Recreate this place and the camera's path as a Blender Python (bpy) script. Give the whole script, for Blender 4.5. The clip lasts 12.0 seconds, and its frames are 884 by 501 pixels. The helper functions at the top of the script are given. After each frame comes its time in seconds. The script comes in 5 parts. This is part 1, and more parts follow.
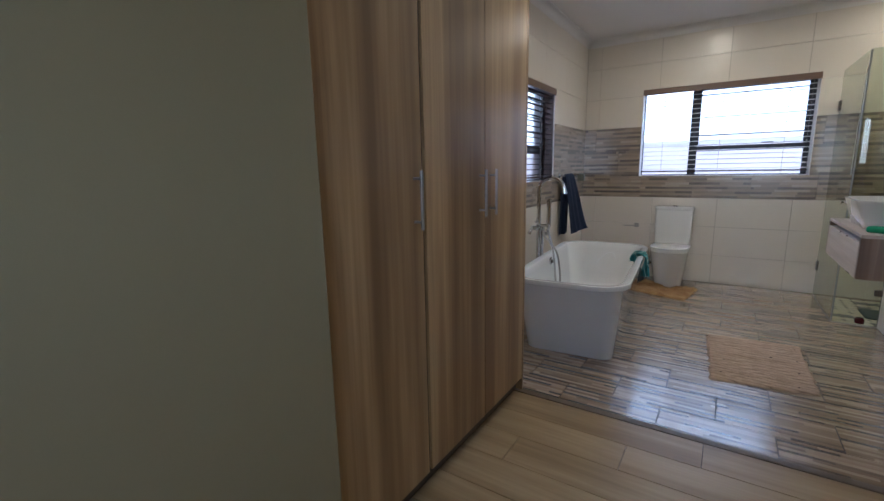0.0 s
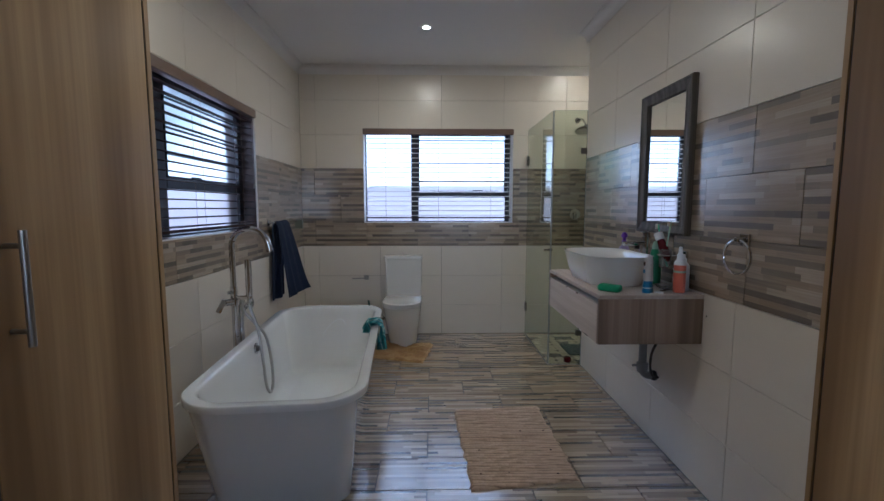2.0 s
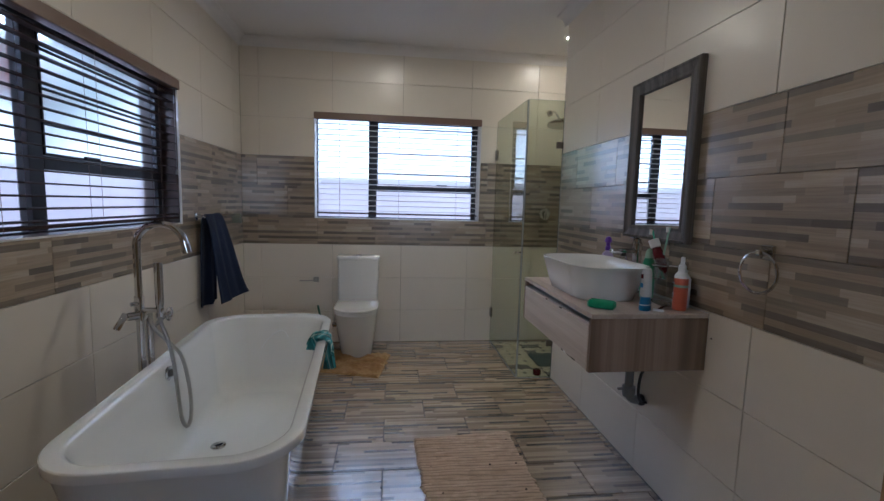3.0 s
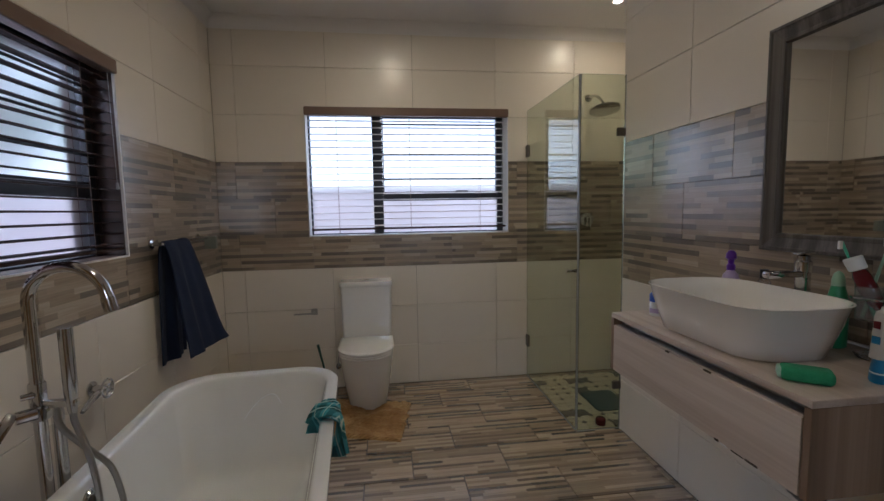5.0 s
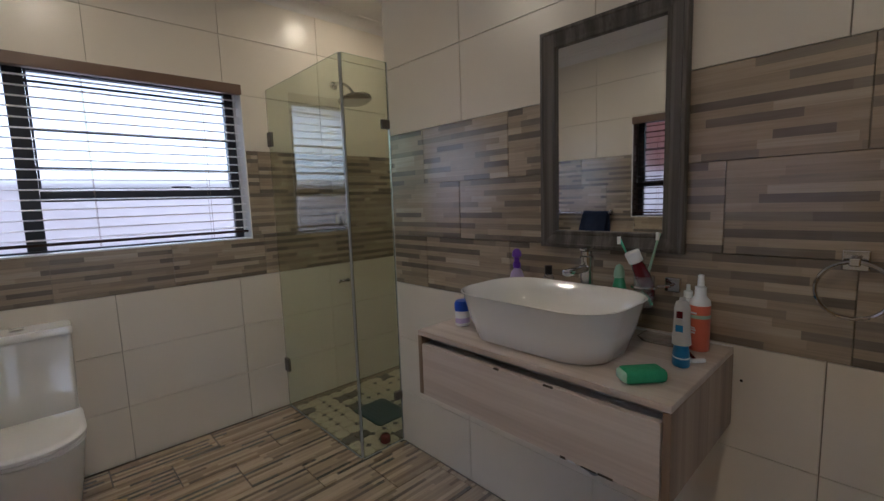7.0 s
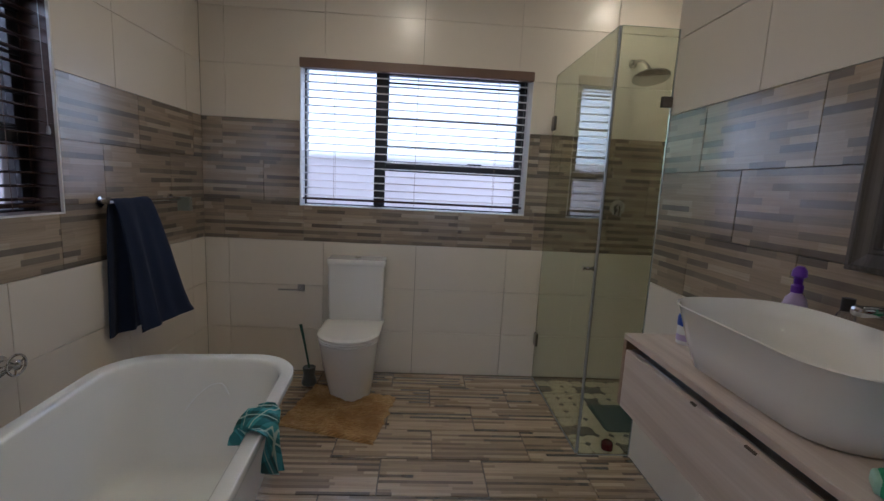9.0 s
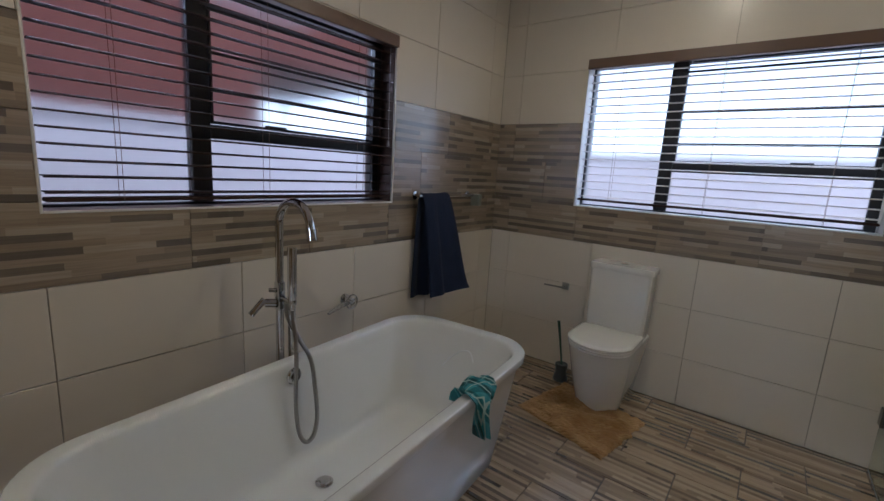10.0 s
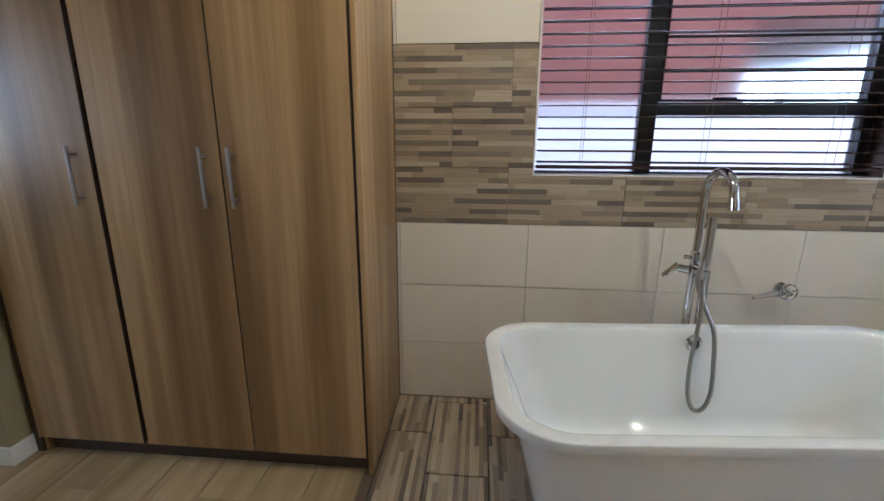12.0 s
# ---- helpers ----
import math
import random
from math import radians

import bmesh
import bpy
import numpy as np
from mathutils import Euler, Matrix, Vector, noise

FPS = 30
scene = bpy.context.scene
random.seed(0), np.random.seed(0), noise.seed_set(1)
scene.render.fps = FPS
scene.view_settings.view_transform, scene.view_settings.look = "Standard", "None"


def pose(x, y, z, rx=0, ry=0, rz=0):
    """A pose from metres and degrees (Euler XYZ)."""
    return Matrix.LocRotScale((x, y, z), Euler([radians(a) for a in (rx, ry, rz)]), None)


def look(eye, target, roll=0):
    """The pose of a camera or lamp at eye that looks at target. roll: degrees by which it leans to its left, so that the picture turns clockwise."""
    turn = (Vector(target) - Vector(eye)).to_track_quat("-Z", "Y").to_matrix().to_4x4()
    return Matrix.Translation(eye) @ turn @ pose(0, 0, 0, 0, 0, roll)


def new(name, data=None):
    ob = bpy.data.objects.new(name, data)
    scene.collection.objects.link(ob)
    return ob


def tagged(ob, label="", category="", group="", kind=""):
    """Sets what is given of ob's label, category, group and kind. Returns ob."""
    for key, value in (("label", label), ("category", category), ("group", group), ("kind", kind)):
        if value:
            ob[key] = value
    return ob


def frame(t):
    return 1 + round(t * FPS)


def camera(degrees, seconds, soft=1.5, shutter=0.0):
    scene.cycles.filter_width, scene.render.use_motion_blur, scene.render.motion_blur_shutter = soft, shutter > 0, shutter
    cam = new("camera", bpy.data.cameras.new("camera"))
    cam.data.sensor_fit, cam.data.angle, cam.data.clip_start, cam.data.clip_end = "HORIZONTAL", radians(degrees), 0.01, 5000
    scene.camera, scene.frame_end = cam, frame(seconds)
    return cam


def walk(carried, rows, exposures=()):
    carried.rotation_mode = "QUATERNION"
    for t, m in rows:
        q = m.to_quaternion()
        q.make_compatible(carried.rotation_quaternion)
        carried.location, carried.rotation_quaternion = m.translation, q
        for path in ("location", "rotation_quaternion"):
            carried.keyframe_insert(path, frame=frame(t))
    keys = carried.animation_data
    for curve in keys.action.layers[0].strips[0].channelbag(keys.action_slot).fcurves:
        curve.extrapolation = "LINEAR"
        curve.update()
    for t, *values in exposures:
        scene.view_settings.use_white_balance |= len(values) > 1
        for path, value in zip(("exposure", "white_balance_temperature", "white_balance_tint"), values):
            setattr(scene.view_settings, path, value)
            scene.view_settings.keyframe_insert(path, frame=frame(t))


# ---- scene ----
cam = camera(91.4, 12.0)
PATH = [
    (0, (1.491, -5.458, 1.282), (0.409, -3.817, 0.913), -1.1),
    (0.5, (1.408, -5.211, 1.291), (0.68, -3.375, 0.974), 0.3),
    (1, (1.315, -4.959, 1.309), (1.077, -2.983, 1.107), 0.3),
    (1.5, (1.296, -4.675, 1.31), (1.327, -2.685, 1.114), -0.4),
    (2, (1.317, -4.428, 1.318), (1.362, -2.438, 1.12), 0.0),
    (2.5, (1.326, -4.234, 1.308), (1.479, -2.251, 1.093), 1.0),
    (2.7, (1.312, -4.152, 1.313), (1.556, -2.179, 1.101), 1.5),
    (4.3, (1.343, -3.566, 1.342), (1.498, -1.586, 1.105), 1.4),
    (4.5, (1.27, -3.482, 1.336), (1.441, -1.502, 1.115), 0.9),
    (5, (1.183, -3.29, 1.339), (1.44, -1.315, 1.156), -1.0),
    (5.5, (1.161, -3.088, 1.331), (1.631, -1.153, 1.149), -0.9),
    (6, (1.146, -2.883, 1.354), (1.9, -1.04, 1.164), -0.7),
    (6.5, (1.16, -2.801, 1.374), (2.359, -1.216, 1.152), -0.8),
    (6.7, (1.146, -2.796, 1.372), (2.504, -1.347, 1.139), -2.0),
    (8.3, (1.239, -3.038, 1.332), (2.208, -1.307, 1.074), 0.8),
    (8.5, (1.289, -3.024, 1.325), (2.035, -1.188, 1.053), 1.6),
    (9, (1.431, -2.936, 1.34), (1.538, -0.961, 1.044), 2.9),
    (9.5, (1.586, -2.913, 1.344), (1.031, -1.016, 1.042), 3.3),
    (10, (1.717, -2.892, 1.349), (0.528, -1.326, 0.985), 3.4),
    (10.5, (1.807, -2.812, 1.36), (0.312, -1.545, 0.961), 1.9),
    (11, (1.915, -2.778, 1.358), (0.17, -1.936, 0.864), 0.3),
    (11.5, (2.005, -2.754, 1.349), (0.151, -2.278, 0.767), -0.0),
    (12, (2.01, -2.849, 1.303), (0.078, -3.012, 0.812), 0.3),
]

# ---- world, sun, large lights ----
world = bpy.data.worlds.new("sky")
scene.world = world
world.use_nodes = True
wn = world.node_tree.nodes
sky = wn.new("ShaderNodeTexSky")
sky.sky_type, sky.sun_disc = "NISHITA", False
sky.sun_elevation, sky.sun_rotation = radians(52), radians(150)
wn["Background"].inputs["Strength"].default_value = 0.15
pale = wn.new("ShaderNodeHueSaturation")
pale.inputs["Saturation"].default_value, pale.inputs["Value"].default_value = 0.26, 4.2
world.node_tree.links.new(sky.outputs[0], pale.inputs["Color"])
world.node_tree.links.new(pale.outputs[0], wn["Background"].inputs["Color"])

sun = new("sun", bpy.data.lights.new("sun", "SUN"))
sun.data.energy, sun.data.angle, sun.data.color = 4.6, radians(0.6), (1.0, 0.95, 0.88)
az = radians(150)
sun.matrix_world = look((0, 0, 0), (-math.sin(az), -math.cos(az), -math.tan(radians(52))))

EXPOSURES = [(0.0, 0.80, 4850, 11), (1.3, 0.46, 4650, 10), (2.7, 0.40, 4750, 11), (4.5, 0.14, 5350, 13), (6.7, 0.20, 5300, 13), (8.3, 0.16, 5150, 13), (10.0, 0.12, 5100, 11), (11.0, 0.40, 5350, 7), (12.0, 1.38, 4900, 7)]
walk(cam, [(t, look(eye, target, roll)) for t, eye, target, roll in PATH], EXPOSURES)

# added fill lamp behind the camera, in an unseen opening made for it
entry_light = new("entry_fill_light", bpy.data.lights.new("entry_fill_light", "AREA"))
entry_light.data.shape, entry_light.data.size, entry_light.data.size_y = "RECTANGLE", 0.88, 0.72
entry_light.data.energy, entry_light.data.color = 1.5, (0.95, 0.97, 1.0)
entry_light.matrix_world = look((1.90, -6.66, 1.62), (1.20, -3.0, 1.30))


def sky_lamp(eye, target, across, high, watts):
    """Added lamp just outside a window for sky light, above the yard wall's line."""
    ob = new("sky_fill_light", bpy.data.lights.new("sky_fill_light", "AREA"))
    ob.data.shape, ob.data.size, ob.data.size_y = "RECTANGLE", across, high
    ob.data.energy, ob.data.color = watts, (0.84, 0.91, 1.0)
    ob.matrix_world = look(eye, target)


sky_lamp((1.38, 1.75, 3.50), (1.38, 0, 1.75), 3.2, 1.5, 72)
# added lamp tucked under the eave, hidden above the pane
sky_lamp((-0.62, -1.87, 2.38), (0.05, -1.87, 1.72), 1.5, 0.42, 42)


def lamp(x, y, z, watts):
    ob = new("downlight_lamp", bpy.data.lights.new("downlight_lamp", "AREA"))
    ob.data.shape, ob.data.size, ob.data.energy, ob.data.color = "DISK", 0.075, watts, (1.0, 0.79, 0.50)
    ob.matrix_world = pose(x, y, z)
    return ob


# ---- materials ----
def material(name, color=(0.8, 0.8, 0.8), rough=0.5, metal=0.0, **extra):
    m = bpy.data.materials.new(name)
    m.use_nodes = True
    b = m.node_tree.nodes["Principled BSDF"]
    b.inputs["Base Color"].default_value = (*color, 1)
    b.inputs["Roughness"].default_value = rough
    b.inputs["Metallic"].default_value = metal
    for k, v in extra.items():
        b.inputs[k.replace("_", " ")].default_value = v
    return m


class Net:
    """Short hand for building node trees."""

    def __init__(self, m):
        self.t, self.b = m.node_tree, m.node_tree.nodes["Principled BSDF"]

    def node(self, kind, **settings):
        n = self.t.nodes.new("ShaderNode" + kind)
        for k, v in settings.items():
            if k == "operation":
                n.operation = v
            elif k == "noise_dimensions":
                n.noise_dimensions = v
            elif k == "data_type":
                n.data_type = v
            elif k == "blend_type":
                n.blend_type = v
        return n

    def link(self, a, b):
        if isinstance(a, (int, float)):
            b.default_value = a
        elif isinstance(a, tuple):
            b.default_value = a
        else:
            self.t.links.new(a, b)

    def math(self, op, a, b=0.0, c=0.0):
        n = self.node("Math", operation=op)
        for i, v in enumerate((a, b, c)):
            self.link(v, n.inputs[i])
        return n.outputs[0]

    def coords(self, kind="Object"):
        return self.node("TexCoord").outputs[kind]

    def split(self, v):
        n = self.node("SeparateXYZ")
        self.link(v, n.inputs[0])
        return n.outputs

    def join(self, x, y, z):
        n = self.node("CombineXYZ")
        for i, v in enumerate((x, y, z)):
            self.link(v, n.inputs[i])
        return n.outputs[0]

    def scaled(self, v, s, offset=None):
        n = self.node("Mapping")
        self.link(v, n.inputs["Vector"])
        n.inputs["Scale"].default_value = s
        if offset is not None:
            self.link(offset, n.inputs["Location"])
        return n.outputs[0]

    def noise(self, v, scale, detail=3.0, rough=0.55):
        n = self.node("TexNoise")
        self.link(v, n.inputs["Vector"])
        n.inputs["Scale"].default_value, n.inputs["Detail"].default_value, n.inputs["Roughness"].default_value = scale, detail, rough
        return n.outputs["Fac"]

    def ramp(self, fac, stops, constant=False):
        n = self.node("ValToRGB")
        self.link(fac, n.inputs[0])
        r = n.color_ramp
        r.interpolation = "CONSTANT" if constant else "LINEAR"
        while len(r.elements) < len(stops):
            r.elements.new(0.5)
        for e, (p, c) in zip(r.elements, stops):
            e.position, e.color = p, (*c, 1)
        return n.outputs[0]

    def mix(self, fac, a, b, blend="MIX"):
        n = self.node("Mix", data_type="RGBA", blend_type=blend)
        self.link(fac, n.inputs[0])
        self.link(a if not isinstance(a, tuple) else (*a, 1), n.inputs[6])
        self.link(b if not isinstance(b, tuple) else (*b, 1), n.inputs[7])
        return n.outputs[2]

    def white(self, v):
        n = self.node("TexWhiteNoise", noise_dimensions="3D")
        self.link(v, n.inputs[0])
        return n.outputs[0]

    def random(self):
        return self.node("ObjectInfo").outputs["Random"]

    def bump(self, height, strength=0.2, distance=0.002):
        n = self.node("Bump")
        self.link(height, n.inputs["Height"])
        n.inputs["Strength"].default_value, n.inputs["Distance"].default_value = strength, distance
        self.link(n.outputs[0], self.b.inputs["Normal"])

    def set(self, name, v):
        self.link(v, self.b.inputs[name])


def mottled(name, color, dark, rough=0.4, scale=6.0, bump=0.1, fine=60.0, spread=0.0, vary=0.12, **extra):
    """A paint, glaze or plastic: clouds of two tones, a fine relief, and a roughness that varies."""
    m = material(name, color, rough, **extra)
    n = Net(m)
    v = n.coords()
    if spread:
        r = n.math("MULTIPLY", n.random(), 37.0)
        v = n.scaled(v, (1, 1, 1), n.join(r, r, 0.0))
    f = n.noise(v, scale, 4)
    n.set("Base Color", n.mix(f, color, dark))
    g = n.noise(v, fine, 2)
    n.set("Roughness", n.math("ADD", n.math("MULTIPLY", f, vary), rough - vary / 2))
    n.bump(g, bump)
    return m


def strips(name, dark, pale, rough, h, long, share):
    """Tiles printed with thin staggered strips of weathered wood: dark ones only in every second row. x runs along the strips, y across."""
    m = material(name, (0.3, 0.25, 0.2), rough)
    n = Net(m)
    co = n.coords()
    x, y, _ = n.split(co)
    seed = n.math("MULTIPLY", n.random(), 91.7)
    row = n.math("FLOOR", n.math("DIVIDE", n.math("ADD", y, 0.0005), h))
    even = n.math("LESS_THAN", n.math("FRACT", n.math("ADD", n.math("MULTIPLY", row, 0.5), 0.01)), 0.4)
    shift = n.white(n.join(row, seed, 1.0))
    u = n.math("ADD", n.math("DIVIDE", x, long), n.math("MULTIPLY", shift, 5.0))
    wobble = n.white(n.join(row, n.math("FLOOR", u), n.math("ADD", seed, 9.0)))
    cell = n.math("FLOOR", n.math("ADD", u, n.math("MULTIPLY", wobble, 0.45)))
    pick = n.white(n.join(cell, row, seed))
    light = n.ramp(n.white(n.join(cell, row, n.math("ADD", seed, 4.0))), pale, constant=True)
    deep = n.ramp(n.math("DIVIDE", pick, share), dark, constant=True)
    is_dark = n.math("MULTIPLY", even, n.math("LESS_THAN", pick, share))
    grain = n.noise(n.scaled(co, (5, 130, 1), n.join(seed, pick, 0.0)), 1.0, 4, 0.65)
    soft = n.noise(n.scaled(co, (7, 30, 1), n.join(pick, seed, 0.0)), 1.0, 3)
    fade = n.math("SUBTRACT", 1.0, n.math("MULTIPLY", n.noise(n.scaled(co, (9, 2, 1), n.join(seed, row, 0.0)), 1.0, 2), 0.32))
    base = n.mix(n.math("MULTIPLY", is_dark, fade), light, deep)
    c = n.mix(n.ramp(grain, ((0.35, (0, 0, 0)), (0.7, (1, 1, 1)))), base, (0.66, 0.62, 0.58), "MULTIPLY")
    c = n.mix(n.math("MULTIPLY", soft, 0.35), c, n.mix(0.5, base, (0.42, 0.35, 0.28)))
    n.set("Base Color", c)
    n.set("Roughness", n.math("ADD", n.math("MULTIPLY", grain, 0.12), rough - 0.05))
    n.bump(n.math("ADD", grain, n.math("MULTIPLY", pick, 1.2)), 0.12, 0.0015)
    return m


def timber(name, tones, rough=0.4, along="z", fine=90.0, bands=11.0, bump=0.08):
    """Foil-faced board with a long straight grain."""
    m = material(name, tones[1], rough)
    n = Net(m)
    s = {"z": (bands, bands, 0.35), "y": (bands, 0.7, bands), "x": (0.7, bands, bands)}[along]
    r = n.math("MULTIPLY", n.random(), 23.0)
    v = n.coords()
    broad = n.noise(n.scaled(v, s, n.join(r, r, r)), 1.0, 3, 0.6)
    k = fine / bands
    thin = n.noise(n.scaled(v, tuple(a * (k if a > 1 else 4) for a in s), n.join(r, 0.0, r)), 1.0, 4, 0.6)
    c = n.ramp(broad, ((0.36, tones[0]), (0.5, tones[1]), (0.62, tones[2])))
    c = n.mix(n.ramp(thin, ((0.35, (0, 0, 0)), (0.7, (0.38, 0.38, 0.38)))), c, tones[0])
    n.set("Base Color", c)
    n.set("Roughness", n.math("ADD", n.math("MULTIPLY", thin, 0.15), rough - 0.07))
    n.bump(thin, bump, 0.001)
    return m


TILE = mottled("cream_glazed_tile", (0.72, 0.665, 0.58), (0.685, 0.63, 0.545), 0.30, 5.0, 0.02, 45, spread=1, vary=0.03, Specular_IOR_Level=0.6)
WALL_DARK = ((0.0, (0.048, 0.039, 0.031)), (0.3, (0.085, 0.068, 0.052)), (0.6, (0.15, 0.12, 0.09)), (0.82, (0.22, 0.175, 0.125)))
WALL_PALE = ((0.0, (0.30, 0.238, 0.165)), (0.3, (0.38, 0.305, 0.215)), (0.6, (0.335, 0.268, 0.188)), (0.8, (0.46, 0.385, 0.285)))
STRIP = strips("weathered_strip_tile", WALL_DARK, WALL_PALE, 0.30, 0.02372, 0.20, 0.62)
FLOOR_DARK = ((0.0, (0.034, 0.023, 0.014)), (0.3, (0.075, 0.052, 0.032)), (0.6, (0.14, 0.10, 0.063)), (0.8, (0.21, 0.155, 0.10)))
FLOOR_PALE = ((0.0, (0.33, 0.245, 0.155)), (0.3, (0.43, 0.335, 0.225)), (0.6, (0.29, 0.215, 0.138)), (0.8, (0.48, 0.385, 0.265)))
FLOORSTRIP = strips("weathered_strip_floor_tile", FLOOR_DARK, FLOOR_PALE, 0.22, 0.01981, 0.28, 0.55)
for m, level, coat in ((STRIP, 0.5, 0.7), (FLOORSTRIP, 0.5, 0.9)):
    b = m.node_tree.nodes["Principled BSDF"]
    b.inputs["Specular IOR Level"].default_value, b.inputs["Coat Weight"].default_value, b.inputs["Coat Roughness"].default_value, b.inputs["Coat IOR"].default_value = level, coat, 0.19, 2.1
GROUT = mottled("grout", (0.09, 0.075, 0.06), (0.055, 0.046, 0.038), 0.85, 20, 0.2)
WALLGROUT = mottled("wall_grout", (0.27, 0.22, 0.165), (0.19, 0.15, 0.11), 0.85, 20, 0.2)
PLASTER = mottled("cream_paint", (0.315, 0.275, 0.155), (0.285, 0.25, 0.14), 0.6, 1.5, 0.15, 120)
CEIL = mottled("ceiling_paint", (0.78, 0.76, 0.74), (0.74, 0.72, 0.70), 0.8, 1.2, 0.1, 90)
GREYBLOCK = mottled("grey_green_plastic", (0.20, 0.215, 0.18), (0.16, 0.175, 0.145), 0.3, 20)
WHITEPAINT = mottled("white_trim_paint", (0.78, 0.77, 0.75), (0.72, 0.71, 0.69), 0.4, 8, 0.06)
CAB = timber("brown_cabinet_foil", ((0.20, 0.115, 0.046), (0.35, 0.22, 0.094), (0.51, 0.345, 0.165)), 0.33, bands=6.5, fine=70.0)
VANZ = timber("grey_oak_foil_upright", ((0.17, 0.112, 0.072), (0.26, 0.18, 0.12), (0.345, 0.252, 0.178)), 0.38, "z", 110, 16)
# dark colour for board edges, and for shade in gaps and under doors
CABDARK = mottled("dark_edge_and_gap_shade", (0.06, 0.042, 0.03), (0.045, 0.03, 0.022), 0.5, 20)
VAN = timber("grey_oak_foil", ((0.41, 0.335, 0.275), (0.51, 0.43, 0.365), (0.57, 0.495, 0.43)), 0.38, "y", 110, 20)
MIRFRAME = timber("grey_washed_wood", ((0.04, 0.034, 0.030), (0.075, 0.065, 0.057), (0.13, 0.115, 0.10)), 0.52, "z", 140, 30, 0.2)
PLANK = timber("pale_plank_tile", ((0.25, 0.175, 0.085), (0.35, 0.255, 0.135), (0.43, 0.325, 0.185)), 0.33, "x", 60, 9)
ACRYLIC = mottled("white_acrylic", (0.76, 0.765, 0.75), (0.74, 0.745, 0.73), 0.035, 2, 0.0, 12, vary=0.02, Specular_IOR_Level=0.85)
CERAMIC = mottled("white_ceramic", (0.80, 0.79, 0.76), (0.78, 0.77, 0.74), 0.035, 2, 0.0, 12, vary=0.02, Specular_IOR_Level=0.85)
CHROME = mottled("chrome", (0.66, 0.66, 0.67), (0.60, 0.60, 0.61), 0.08, 15, 0.005, vary=0.05, Metallic=1.0)
STEEL = mottled("brushed_steel", (0.40, 0.39, 0.37), (0.34, 0.33, 0.31), 0.3, 30, 0.05, Metallic=1.0)
for m in (ACRYLIC, CERAMIC):
    b = m.node_tree.nodes["Principled BSDF"]
    b.inputs["Coat Weight"].default_value, b.inputs["Coat Roughness"].default_value = 0.8, 0.02
BLACK = mottled("black_powder_coat", (0.016, 0.015, 0.018), (0.011, 0.010, 0.012), 0.4, 20)
# backlight glare put into the colour: near-white slats for the north blind
GLARESLAT = timber("glare_white_slat", ((0.72, 0.68, 0.68), (0.77, 0.73, 0.73), (0.81, 0.78, 0.78)), 0.4, "x", 60, 12)
SLAT = timber("brown_slat", ((0.024, 0.012, 0.009), (0.034, 0.017, 0.012), (0.046, 0.023, 0.017)), 0.6, "x", 60, 12)
SLAT.node_tree.nodes["Principled BSDF"].inputs["Specular IOR Level"].default_value = 0.2
BRONZE = mottled("bronze_valance", (0.19, 0.125, 0.093), (0.15, 0.098, 0.072), 0.3, 6, 0.03)
HINGE = mottled("dark_chrome", (0.16, 0.145, 0.13), (0.11, 0.10, 0.09), 0.3, 15, Metallic=0.9)
MIRROR = material("mirror_glass", (0.86, 0.87, 0.86), 0.015, 1.0)
GLASS = material("clear_green_glass", (0.69, 0.745, 0.63), 0.0, 0.0, IOR=1.45)
GLASS.node_tree.nodes["Principled BSDF"].inputs["Transmission Weight"].default_value = 1.0
CLEAR = material("clear_plastic", (0.93, 0.93, 0.95), 0.06, 0.0, IOR=1.3)
CLEAR.node_tree.nodes["Principled BSDF"].inputs["Transmission Weight"].default_value = 0.9
# grey tint put into the glass to tone down the bright view outside
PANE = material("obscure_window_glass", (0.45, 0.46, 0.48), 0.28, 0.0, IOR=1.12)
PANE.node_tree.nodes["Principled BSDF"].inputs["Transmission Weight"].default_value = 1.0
EDGE = mottled("polished_glass_edge", (0.35, 0.48, 0.42), (0.30, 0.43, 0.37), 0.15, 20)
SEAL = mottled("clear_seal_strip", (0.34, 0.36, 0.36), (0.28, 0.30, 0.30), 0.25, 20)
LED = material("lit_lamp_face", (1, 1, 1), 0.5)
LED.node_tree.nodes["Principled BSDF"].inputs["Emission Color"].default_value = (1.0, 0.87, 0.62, 1)
LED.node_tree.nodes["Principled BSDF"].inputs["Emission Strength"].default_value = 30.0
BRICK = mottled("red_brown_facade", (0.15, 0.036, 0.020), (0.095, 0.022, 0.012), 0.85, 3, 0.3)
YARD = mottled("pale_yard_wall_plaster", (0.66, 0.60, 0.62), (0.56, 0.51, 0.53), 0.9, 1.2, 0.3)
REVEAL = timber("dark_brown_reveal_board", ((0.045, 0.026, 0.018), (0.07, 0.042, 0.030), (0.095, 0.058, 0.042)), 0.3, "z", 80, 12)
FOLIAGE = mottled("tree_foliage", (0.10, 0.155, 0.075), (0.06, 0.10, 0.045), 0.6, 0.9, 0.1)
BARK = mottled("grey_brown_bark", (0.12, 0.095, 0.07), (0.07, 0.055, 0.04), 0.9, 6, 0.6, 30)
PAVING = mottled("yard_paving", (0.42, 0.38, 0.34), (0.33, 0.29, 0.26), 0.9, 2, 0.3)


# ---- mesh helpers ----
def link_mesh(name, bm, mats, smooth=False):
    mesh = bpy.data.meshes.new(name)
    bmesh.ops.recalc_face_normals(bm, faces=bm.faces)
    if smooth:
        for f in bm.faces:
            f.smooth = True
    bm.to_mesh(mesh)
    bm.free()
    for m in mats if isinstance(mats, (list, tuple)) else [mats]:
        mesh.materials.append(m)
    return new(name, mesh)


